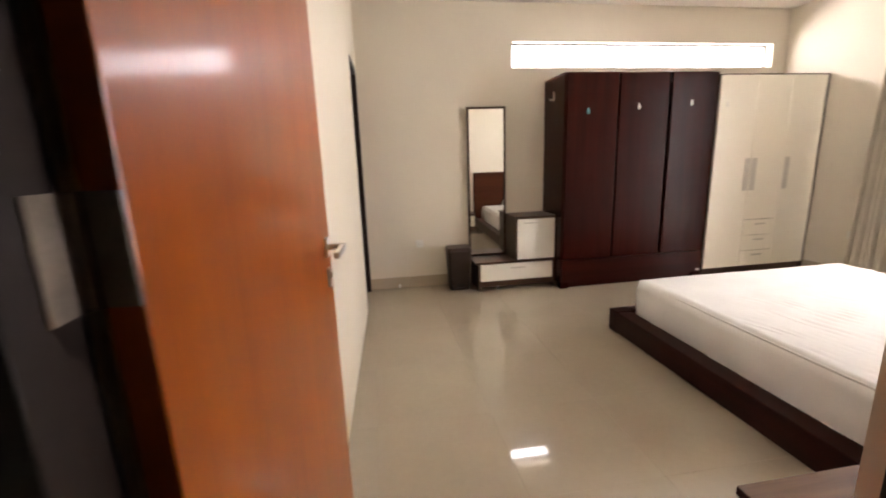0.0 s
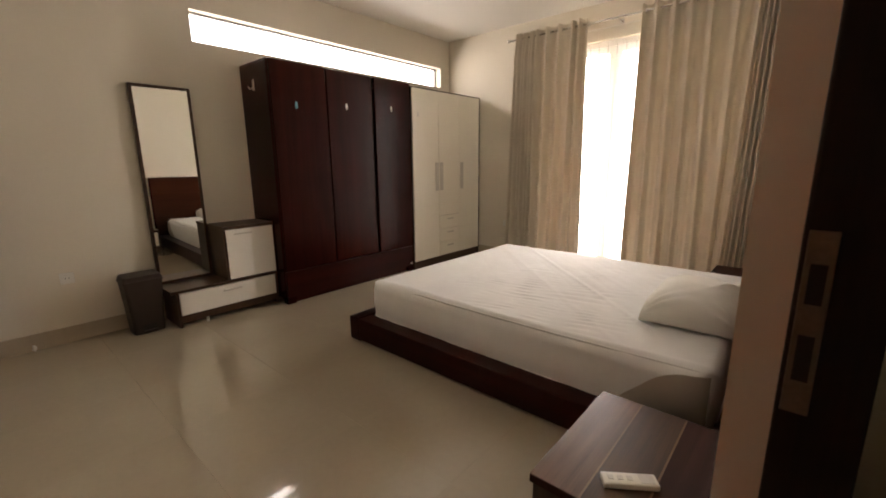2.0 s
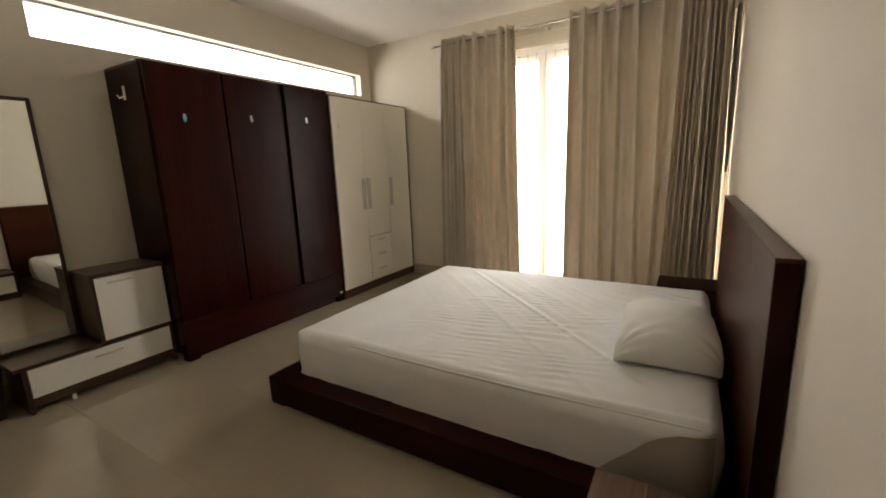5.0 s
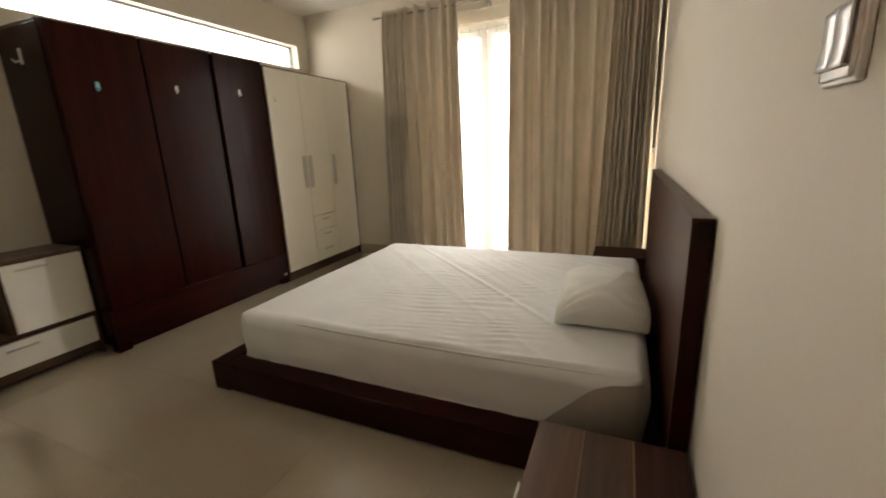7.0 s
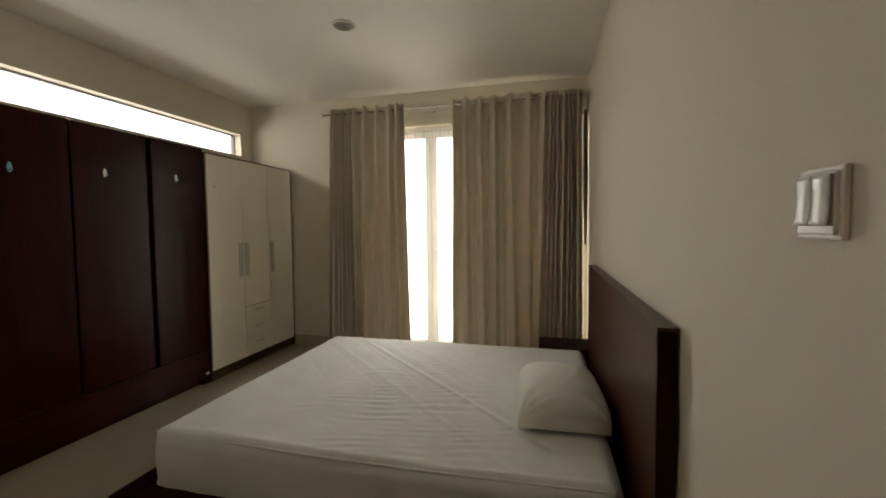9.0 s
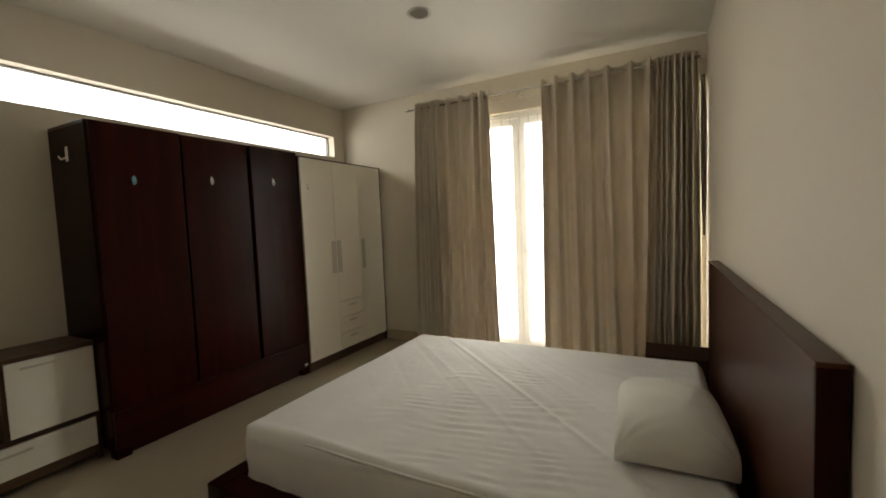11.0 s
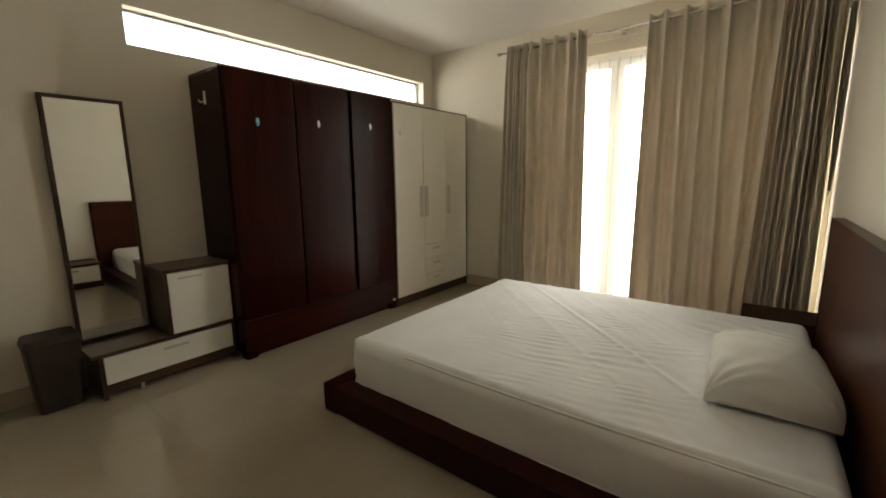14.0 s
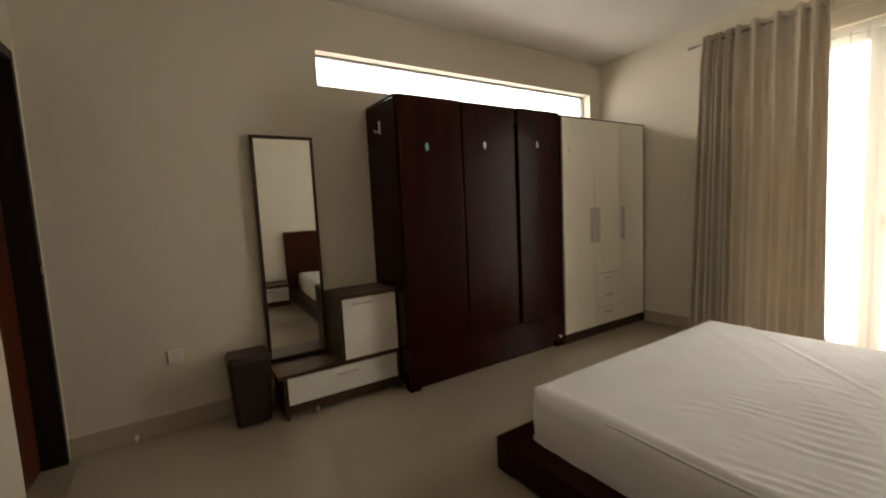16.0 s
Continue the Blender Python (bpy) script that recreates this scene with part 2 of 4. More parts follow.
def tube(line, r, sides=8):
    """A round cord along a line of points."""
    rows = []
    for i, p in enumerate(line):
        d = (line[min(i + 1, len(line) - 1)] - line[max(i - 1, 0)]).normalized()
        side = d.cross(Vector((0, 0, 1))).normalized()
        up = side.cross(d)
        rows.append([p + r * (math.cos(2 * math.pi * k / sides) * side + math.sin(2 * math.pi * k / sides) * up) for k in range(sides + 1)])
    return grid_mesh(rows)


def ring(at, axis, r, t, seg=20, sides=8):
    """A torus round the given axis."""
    bm = bmesh.new()
    m = Matrix.Translation(at) @ Vector(axis).to_track_quat("Z", "Y").to_matrix().to_4x4()
    vs = [[bm.verts.new(m @ Vector(((r + t * math.cos(2 * math.pi * j / sides)) * math.cos(2 * math.pi * i / seg),
                                    (r + t * math.cos(2 * math.pi * j / sides)) * math.sin(2 * math.pi * i / seg),
                                    t * math.sin(2 * math.pi * j / sides)))) for j in range(sides)] for i in range(seg)]
    for i in range(seg):
        for j in range(sides):
            bm.faces.new((vs[i][j], vs[(i + 1) % seg][j], vs[(i + 1) % seg][(j + 1) % sides], vs[i][(j + 1) % sides]))
    return bm


# ---- the room's plan ----
XW, XE, YS, YN, ZC = 0.040, 4.812, 0.597, 4.430, 2.828
SKEW = 0.0390                       # the west wall is a little out of square
DL, DR, DTOP = -0.155, 0.915, 2.13   # entrance opening
YO = 0.457                          # hall side of the south wall
WY0, WY1, WTOP = 3.78, 4.40, 2.20   # door opening in the west wall
CX0, CX1, CZ0, CZ1 = 1.605, 4.633, 2.226, 2.470   # clerestory
EY0, EY1, ETOP = 0.632, 3.10, 2.47   # glazed doors in the east wall
T = 0.15


def skew(bm):
    """Leans a piece of the west side with its wall."""
    for v in bm.verts:
        v.co.x += (v.co.y - 4.352) * SKEW
    return bm


def walls():
    b = box(XW - T, CX0, YN, YN + T, 0, ZC)
    box(CX1, XE + T, YN, YN + T, 0, ZC, bm=b)
    box(CX0, CX1, YN, YN + T, 0, CZ0, bm=b)
    box(CX0, CX1, YN, YN + T, CZ1, ZC, bm=b)
    structure("wall_north", b, PAINT, "cream painted wall with a long high window", "wall")
    b = box(XE, XE + T, YO, EY0, 0, ZC)
    box(XE, XE + T, EY1, YN, 0, ZC, bm=b)
    box(XE, XE + T, EY0, EY1, ETOP, ZC, bm=b)
    structure("wall_east", b, PAINT, "cream painted wall with glazed doors behind curtains", "wall")
    b = box(DR, XE, YO, YS, 0, ZC)
    box(DL, DR, YO, YS, DTOP, ZC, bm=b)
    box(-0.9, DL, YO, YS, 0, ZC, bm=b)
    structure("wall_south", b, PAINT, "cream painted wall behind the headboard", "wall")
    b = box(XW - T, XW, YS, WY0, 0, ZC)
    box(XW - T, XW, WY1, YN, 0, ZC, bm=b)
    box(XW - T, XW, WY0, WY1, WTOP, ZC, bm=b)
    structure("wall_west", skew(b), PAINT, "cream painted wall with a wooden door", "wall")
    structure("ceiling", box(-0.95, XE + T, YO, YN + T, ZC, ZC + 0.12), CEIL, "plain white painted ceiling", "ceiling")
    structure("floor", box(-1.6, XE + T, -1.9, YN + T, -0.14, -0.012), GROUT, "floor of large polished cream tiles", "floor")
    # hall behind the entrance
    b = box(-1.05, -0.9, -1.75, YS, 0, ZC)
    box(1.75, 1.9, -1.75, YO, 0, ZC, bm=b)
    box(-1.05, 1.9, -1.9, -1.75, 0, ZC, bm=b)
    structure("wall_hall", b, HALLPAINT, "plain painted walls of the hall", "wall")
    structure("ceiling_hall", box(-1.05, 1.9, -1.9, YO, ZC, ZC + 0.12), CEIL, "plain hall ceiling", "ceiling")


def skirting():
    h, d = 0.115, 0.012
    b = box(XW, XE, YN - d, YN, 0, h, 0.003)
    structure("baseboard", b, SKIRT, "cream tile skirting along the wall", "baseboard")
    b = box(XE - d, XE, EY1, YN - d, 0, h, 0.003)
    structure("baseboard", b, SKIRT, "cream tile skirting along the wall", "baseboard")
    b = box(DR, XE, YS, YS + d, 0, h, 0.003)
    structure("baseboard", b, SKIRT, "cream tile skirting along the wall", "baseboard")


walls()
skirting()


# ---- openings ----
def clerestory():
    w = thing("window_1", (3.12, YN + 0.09, CZ0), "long narrow high window with a white frame", "window", "", "structure")
    f = 0.014
    y0, y1 = YN + 0.085, YN + 0.125
    b = box(CX0, CX1, y0, y1, CZ0, CZ0 + f, 0.004)
    box(CX0, CX1, y0, y1, CZ1 - f, CZ1, 0.004, bm=b)
    box(CX0, CX0 + f, y0, y1, CZ0 + f, CZ1 - f, 0.004, bm=b)
    box(CX1 - f, CX1, y0, y1, CZ0 + f, CZ1 - f, 0.004, bm=b)
    part("window_frame", b, ALU, w, "thin grey aluminium frame")
    p = part("pane", box(CX0 + f, CX1 - f, y0 + 0.015, y0 + 0.021, CZ0 + f, CZ1 - f), GLASS, w)
    p.visible_shadow = False


def glazed_doors():
    w = thing("window_2", (XE + 0.08, 1.87, 0), "tall cream-framed glazed doors behind the curtains", "window", "", "structure")
    x0, x1 = XE + 0.05, XE + 0.10
    b = box(x0, x1 + 0.03, EY0, EY0 + 0.018, 0, ETOP, 0.004)
    box(x0, x1 + 0.03, EY1 - 0.05, EY1, 0, ETOP, 0.004, bm=b)
    box(x0, x1 + 0.03, EY0 + 0.018, EY1 - 0.05, ETOP - 0.06, ETOP, 0.004, bm=b)
    part("window_frame", b, UPVC, w)
    ys = (EY0 + 0.020, 1.43, 2.207, EY1 - 0.053)
    for a, c in zip(ys, ys[1:]):
        st = 0.03 if a < 1 else 0.065
        leaf = box(x0, x1, a, a + st, 0.01, ETOP - 0.065, 0.004)
        box(x0, x1, c - 0.068, c - 0.003, 0.01, ETOP - 0.065, 0.004, bm=leaf)
        box(x0, x1, a + st, c - 0.068, 0.01, 0.13, 0.004, bm=leaf)
        box(x0, x1, a + st, c - 0.068, ETOP - 0.13, ETOP - 0.065, 0.004, bm=leaf)
        lf = part("door_leaf", leaf, UPVC, w)
        g = part("pane", box(x0 + 0.02, x0 + 0.026, a + st - 0.005, c - 0.063, 0.125, ETOP - 0.125), GLASS, lf)
        g.visible_shadow = False
    h = rod((x0 - 0.002, 2.165, 1.06), (x0 - 0.045, 2.165, 1.06), 0.008)
    rod((x0 - 0.045, 2.17, 1.06), (x0 - 0.045, 2.06, 1.06), 0.008, bm=h)
    box(x0 - 0.006, x0, 2.15, 2.18, 0.98, 1.12, 0.002, bm=h)
    part("door_handle", h, PLASTW, w, "pale lever handle")


def entrance():
    d = thing("door_frame", (DL, YO, 0), "dark wooden door frame with a steel strike plate", "door frame", "", "structure")
    f0, f1 = YO - 0.004, YO + 0.083
    part("jamb", box(DR - 0.045, DR + 0.002, f0, f1, 0, DTOP, 0.004), FRAMEW, d)
    part("jamb", box(DL - 0.002, DL + 0.045, f0, f1, 0, DTOP, 0.004), FRAMEW, d)
    part("head", box(DL + 0.045, DR - 0.045, f0, f1, DTOP - 0.045, DTOP, 0.004), FRAMEW, d)
    b = box(DR - 0.049, DR - 0.0455, YO + 0.050, YO + 0.078, 0.93, 1.165, 0.001)
    pl = part("strike_plate", b, OLDSTEEL, d, "worn steel strike plate")
    # dark slab on the plate, coloured as the shade in its hole
    part("latch_hole_shade", box(DR - 0.051, DR - 0.0495, YO + 0.056, YO + 0.072, 1.075, 1.125), GAP_SHADE, pl)
    for z in (0.22, 1.205, 1.80):
        part("hinge_plate", box(DL + 0.0452, DL + 0.048, f1 - 0.045, f1 - 0.004, z + 0.008, z + 0.118), OLDSTEEL, d, "worn steel hinge plate")
    # second dark slab, again only the shade of a hole
    part("bolt_hole_shade", box(DR - 0.051, DR - 0.0495, YO + 0.056, YO + 0.072, 0.975, 1.035), GAP_SHADE, pl)


def door_leaf():
    """The entrance door, swung into the room on its hinges."""
    hx, hy, w, th = -0.100, YO + 0.090, 0.935, 0.038
    d = new("door_1")
    d.matrix_world = pose(hx, hy, 0.008, 0, 0, 0)
    tagged(d, "open orange-brown veneered door with steel lever handle", "door", "", "structure")
    turn = Matrix.Rotation(radians(DOOR_TURN), 4, "Z")

    def leaf_part(name, bm, material, label="", smooth=False):
        bmesh.ops.recalc_face_normals(bm, faces=bm.faces)
        me = bpy.data.meshes.new(name)
        bmesh.ops.transform(bm, matrix=turn, verts=bm.verts)
        for fc in bm.faces:
            fc.smooth = smooth
        bm.to_mesh(me)
        bm.free()
        me.materials.append(material)
        o = new(name, me)
        o.parent = d
        if label:
            tagged(o, label)
        return o
    # local: leaf runs along +y, its room face is at +x
    leaf_part("leaf", box(0, th, 0, w, 0, 2.07, 0.003), ORANGE)
    zh = 1.08
    b = box(th, th + 0.008, w - 0.085, w - 0.045, zh - 0.03, zh + 0.03, 0.003)
    rod((th + 0.008, w - 0.065, zh), (th + 0.055, w - 0.065, zh), 0.010, bm=b)
    box(th + 0.045, th + 0.062, w - 0.195, w - 0.055, zh - 0.010, zh + 0.010, 0.005, bm=b)
    leaf_part("door_handle", b, STEEL, "brushed steel lever handle")
    b = box(th, th + 0.007, w - 0.082, w - 0.048, zh - 0.125, zh - 0.065, 0.003)
    rod((th + 0.006, w - 0.065, zh - 0.09), (th + 0.013, w - 0.065, zh - 0.09), 0.009, bm=b)
    leaf_part("lock_plate", b, STEEL, "brushed steel lock plate")
    leaf_part("lock_edge", box(0.008, th - 0.008, w, w + 0.002, zh - 0.16, zh + 0.06), STEEL)
    for z in (0.22, 1.205, 1.80):
        b = rod((-0.003, -0.005, z), (-0.003, -0.005, z + 0.11), 0.0065)
        box(0.002, th - 0.002, -0.0025, 0.0, z, z + 0.11, bm=b)
        leaf_part("hinge", b, OLDSTEEL, "worn steel butt hinge")


def west_door():
    d = thing("door_2", (XW - 0.07, (WY0 + WY1) / 2, 0), "closed red-brown door, darkened for shade, in a dark wooden frame", "door", "", "structure")
    x1 = XW + 0.002
    part("jamb", skew(box(XW - T, x1, WY1 - 0.04, WY1, 0, WTOP, 0.003)), FRAMEW, d)
    part("jamb", skew(box(XW - T, XW - 0.012, WY0, WY0 + 0.03, 0, WTOP, 0.003)), FRAMEW, d)
    part("head", skew(box(XW - T, x1, WY0 + 0.03, WY1 - 0.04, WTOP - 0.05, WTOP, 0.003)), FRAMEW, d)
    part("leaf", skew(box(XW - 0.143, XW - 0.107, WY0 + 0.032, WY1 - 0.042, 0.008, WTOP - 0.053, 0.003)), SHADED_DOOR, d)
    b = box(x1, x1 + 0.012, WY1 - 0.035, WY1 - 0.02, 1.06, 1.10, 0.003)
    part("latch", skew(b), STEEL, d, "small steel latch")


DOOR_TURN = -4.0
clerestory()
glazed_doors()
entrance()
door_leaf()
west_door()


# ---- bed ----
BX0, BX1, BY1 = 1.892, 3.965, 2.920
HX0, HX1 = 1.862, 3.985


def bed():
    d = thing("bed_frame", ((BX0 + BX1) / 2, 1.8, 0), "low dark red-brown wooden platform bed with a wide headboard", "bed")
    yh = YS + 0.062
    part("side_rail", box(BX0, BX0 + 0.125, yh + 0.001, BY1 - 0.101, 0.010, 0.166, 0.006), MAHOG_Y, d)
    part("side_rail", box(BX1 - 0.125, BX1, yh + 0.001, BY1 - 0.101, 0.010, 0.166, 0.006), MAHOG_Y, d)
    part("foot_rail", box(BX0, BX1, BY1 - 0.10, BY1, 0.010, 0.169, 0.006), MAHOG_X, d)
    part("slat_base", box(BX0 + 0.126, BX1 - 0.126, yh + 0.001, BY1 - 0.101, 0.06, 0.128), MAHOG_X, d)
    for x in (BX0 + 0.004, BX1 - 0.104):
        part("leg", box(x, x + 0.10, BY1 - 0.104, BY1 - 0.004, 0, 0.0095, 0.001), MAHOG, d)
        part("leg", box(x, x + 0.10, 0.75, 0.85, 0, 0.0095, 0.001), MAHOG, d)
    part("headboard_panel", box(HX0 + 0.021, HX1 - 0.021, YS + 0.006, YS + 0.060, 0.0, 1.048, 0.003), HEADW, d, "reddish-brown veneered headboard panel")
    # darker strips put the shade of the slab's end faces into the wood colour
    part("headboard_end_shade", box(HX0, HX0 + 0.0205, YS + 0.005, YS + 0.062, 0, 1.048, 0.004), MAHOG, d)
    part("headboard_end_shade", box(HX1 - 0.0205, HX1, YS + 0.005, YS + 0.062, 0, 1.048, 0.004), MAHOG, d)
    part("headboard_cap", box(HX0 - 0.002, HX1 + 0.002, YS + 0.004, YS + 0.064, 1.049, 1.062, 0.003), HEADW, d)


MX0, MX1, MY0, MY1, MZ0, MZ1 = 2.015, 3.83, 0.713, 2.83, 0.130, 0.420


def smooth_step(a, b, v):
    u = max(0.0, min(1.0, (v - a) / (b - a)))
    return u * u * (3 - 2 * u)


def sheet_relief(x, y):
    """Wrinkles, a pressed fold line and a gentle sag of the fitted sheet."""
    z = 0.006 * noise.noise((x * 1.6, y * 1.6, 0.3)) + 0.0025 * noise.noise((x * 5, y * 5, 2.0))
    m = smooth_step(0.0, 0.3, 1 - math.hypot((x - 2.62) / 0.75, (y - 1.65) / 0.75))
    wob = 0.10 * noise.noise((x * 2.2, y * 2.2, 5.0))
    z += m * 0.0030 * math.sin((x + 0.26 * y + 1.2 * wob) * 2 * math.pi / 0.062) * max(0.0, 0.30 + 1.7 * noise.noise((x * 6.0, y * 6.5 - x, 9.0)))
    s = (x - 2.52) * 0.723 - (y - 1.23) * 0.690
    along = (x - 2.52) * 0.690 + (y - 1.23) * 0.723
    if -0.35 < along < 1.9:
        z += 0.0062 * math.exp(-(s / 0.013) ** 2) - 0.003 * math.exp(-((s - 0.03) / 0.03) ** 2)
    for k, (u, sgn) in enumerate(((0.24, 1), (0.48, 1), (-0.24, 1))):
        z += sgn * 0.0018 * math.exp(-((s - u) / 0.018) ** 2)
    for d in ((x + y) * 0.707, (x - y) * 0.707):      # quilting of the mattress under the sheet
        q = abs((d + 0.02 * noise.noise((x * 3, y * 3, 4.0))) / 0.23 % 1.0 - 0.5) * 0.23
        z -= 0.0014 * smooth_step(2.3, 3.1, x) * math.exp(-(q / 0.010) ** 2)
    z += 0.0016 * noise.noise((x * 17, y * 17, 6.0)) * (0.5 + noise.noise((x * 2.5, y * 2.5, 11.0)))
    m = smooth_step(0.0, 0.5, 1 - math.hypot((x - 3.45) / 0.32, (y - 1.02) / 0.34))
    z += m * 0.0045 * math.sin((0.9 * x - 0.35 * y + 0.10 * noise.noise((x * 3, y * 3, 8.0))) * 2 * math.pi / 0.105)
    e = (x - MX0 - 0.05 - 0.02 * math.sin(y * 3))
    z += 0.005 * math.exp(-(e / 0.012) ** 2) * (0.4 + 0.6 * smooth_step(2.6, 1.4, y))
    return z


def mattress():
    d = thing("mattress", ((MX0 + MX1) / 2, (MY0 + MY1) / 2, MZ0), "thick mattress in a wrinkled white fitted sheet on the bed", "mattress")
    r, h = 0.055, MZ1 - MZ0
    cx, cy, hw, hl = (MX0 + MX1) / 2, (MY0 + MY1) / 2, (MX1 - MX0) / 2, (MY1 - MY0) / 2

    def prof(s, half):
        """Offset from the middle and drop below the top along the sheet."""
        a, flat = abs(s), half - r
        sg = 1 if s >= 0 else -1
        if a <= flat:
            return s, 0.0
        q = a - flat
        if q <= r * math.pi / 2:
            return sg * (flat + r * math.sin(q / r)), r * (1 - math.cos(q / r))
        return sg * half, min(h, r + q - r * math.pi / 2)
    nx, ny = 190, 200
    lx, ly = hw - r + r * math.pi / 2 + h - r, hl - r + r * math.pi / 2 + h - r
    rows = []
    for i in range(nx + 1):
        row = []
        for j in range(ny + 1):
            px, dx = prof(-lx + 2 * lx * i / nx, hw)
            py, dy = prof(-ly + 2 * ly * j / ny, hl)
            # corners rounded in plan
            c = 0.10
            ax, ay = abs(px) - (hw - c), abs(py) - (hl - c)
            if ax > 0 and ay > 0:
                k = math.hypot(ax, ay)
                if k > c:
                    px = math.copysign(hw - c + ax * c / k, px)
                    py = math.copysign(hl - c + ay * c / k, py)
            drop = min(h, max(dx, dy))
            x, y = cx + px, cy + py
            f = 1 - smooth_step(0.0, 0.06, drop)
            z = MZ1 - drop + f * sheet_relief(x, y)
            side = 1 - f
            bulge = 0.012 * side * math.sin(math.pi * drop / h) + side * 0.006 * noise.noise((x * 3, y * 3, z * 9))
            if dx >= dy:
                x += math.copysign(bulge, px) * (1 if dx > 0 else 0)
            else:
                y += math.copysign(bulge, py)
            row.append((x, y, max(MZ0 + 0.001, z)))
        rows.append(row)
    cover = grid_mesh(rows)

    def shade_top(y):
        """Height to which the painted shade reaches at the corner by the nightstand."""
        return 0.140 + 0.255 * smooth_step(1.15, 0.82, y) ** 0.75

    rows = []
    for i in range(41):
        y = MY0 + 0.02 + (1.15 - MY0 - 0.02) * i / 40
        dy = max(0.0, MY0 + 0.10 - y)
        x = MX0 + 0.10 - math.sqrt(max(0.0, 0.01 - dy * dy))
        top = shade_top(y) + 0.008 * noise.noise((y * 11, 0, 2))
        row = []
        for j in range(15):
            z = MZ0 + 0.004 + (top - MZ0 - 0.004) * j / 14
            row.append((x - 0.017 * math.sin(math.pi * (MZ1 - z) / h) - 0.005 + 0.007 * noise.noise((y * 11 + z * 9, z * 5, 4)) * math.sin(math.pi * j / 14), y, z))
        rows.append(row)
    part("sheet", cover, SHEET, d, "", True)
    part("side_shade", grid_mesh(rows), SHADED_SIDE, d, "grey patch that paints the shade on the mattress side", True)
    # gathered hem round the foot of the sheet, and the piping that shows along the near top edge
    loop = []
    n = 260
    c = 0.09
    for k in range(n):
        a = 2 * math.pi * k / n
        ux, uy = math.cos(a), math.sin(a)
        f = 1 / max(abs(ux) / (hw + 0.004), abs(uy) / (hl + 0.004))
        px, py = ux * f, uy * f
        ax, ay = abs(px) - (hw - c), abs(py) - (hl - c)
        if ax > 0 and ay > 0:
            q = math.hypot(ax, ay)
            px, py = math.copysign(hw - c + ax * c / q, px), math.copysign(hl - c + ay * c / q, py)
        loop.append(Vector((cx + px, cy + py, 0.160 + 0.006 * noise.noise((px * 6, py * 6, 3)))))
    keep = [not (p.x < MX0 + 0.1 and p.y < 1.165) for p in loop]
    first = next(k for k in range(n) if keep[k] and not keep[k - 1])
    loop = loop[first:] + loop[:first]
    loop = loop[:sum(keep)]
    part("hem", tube(loop, 0.007), SHEET, d, "", True)
    line = [Vector((MX0 + 0.020 + 0.010 * math.sin(2.6 * y) + 0.004 * noise.noise((y * 5, 0, 0)), y, MZ1 - 0.014 + 0.005 * noise.noise((y * 3, 1, 0))))
            for y in [MY0 + 0.06 + (MY1 - MY0 - 0.5) * k / 80 for k in range(81)]]
    part("piping", tube(line, 0.0065), SHEET, d, "", True)


def pillow():
    n = 56
    bm = bmesh.new()
    L, W, H = 0.370, 0.222, 0.108
    for sgn in (1, -1):
        vs = []
        for i in range(n + 1):
            row = []
            for j in range(n + 1):
                u, v = math.sin(math.pi * (i / n - 0.5)), math.sin(math.pi * (j / n - 0.5))
                pin = 1 - 0.03 * (abs(v) ** 3) * (1 - u * u) - 0.03 * (abs(u) ** 3) * (1 - v * v) - (0.03 if u < 0 < v else 0.10) * (u * u * v * v) ** 2
                t = max(0.0, (1 - abs(u) ** 2.5)) ** 0.32 * max(0.0, (1 - abs(v) ** 2.5)) ** 0.32
                x, y = u * L * pin, v * W * pin
                z = H * (1.0 + 0.22 * (1 - u * u) * (1 - v * v)) * t if sgn > 0 else -0.056 * t ** 0.7
                z -= 0.030 * (u * u * v * v) ** 2      # the corners droop to the sheet
                # soft creases that fan out from the corners
                for cu, cv, k in ((-1, -1, 5.0), (1, -1, 4.0), (-1, 1, 6.0), (1, 1, 4.5)):
                    dx, dy = (u - cu) * L, (v - cv) * W
                    r = math.hypot(dx, dy)
                    a = math.atan2(abs(dy), abs(dx) + 1e-6)
                    z += (0.014 if sgn > 0 else 0.002) * t ** 0.5 * math.sin(2 * k * a + 2.5 * noise.noise((r * 6, a, k))) * math.exp(-(r / 0.16) ** 2)
                if sgn > 0:
                    z += t * (0.010 * noise.noise((x * 6, y * 6, 1)) + 0.004 * noise.noise((x * 15, y * 15, 5)))
                    q = u * 0.6 + v * 0.8 + 0.25 * noise.noise((u * 1.5, v * 1.5, 7))
                    z += 0.008 * t * math.exp(-((q + 0.35) / 0.07) ** 2) * smooth_step(1.0, 0.1, abs(u - 0.2))
                row.append(bm.verts.new((x, y, z)))
            vs.append(row)
        for i in range(n):
            for j in range(n):
                bm.faces.new((vs[i][j], vs[i + 1][j], vs[i + 1][j + 1], vs[i][j + 1]))
    bmesh.ops.remove_doubles(bm, verts=bm.verts, dist=0.0004)
    bmesh.ops.recalc_face_normals(bm, faces=bm.faces)
    me = bpy.data.meshes.new("pillow")
    for f in bm.faces:
        f.smooth = True
    bm.to_mesh(me)
    bm.free()
    me.materials.append(PILLOWC)
    d = new("pillow", me)
    d.matrix_world = pose(2.765, 0.918, 0.464, 1.5, 1, 3)
    tagged(d, "plump white pillow lying on the mattress by the headboard", "pillow")


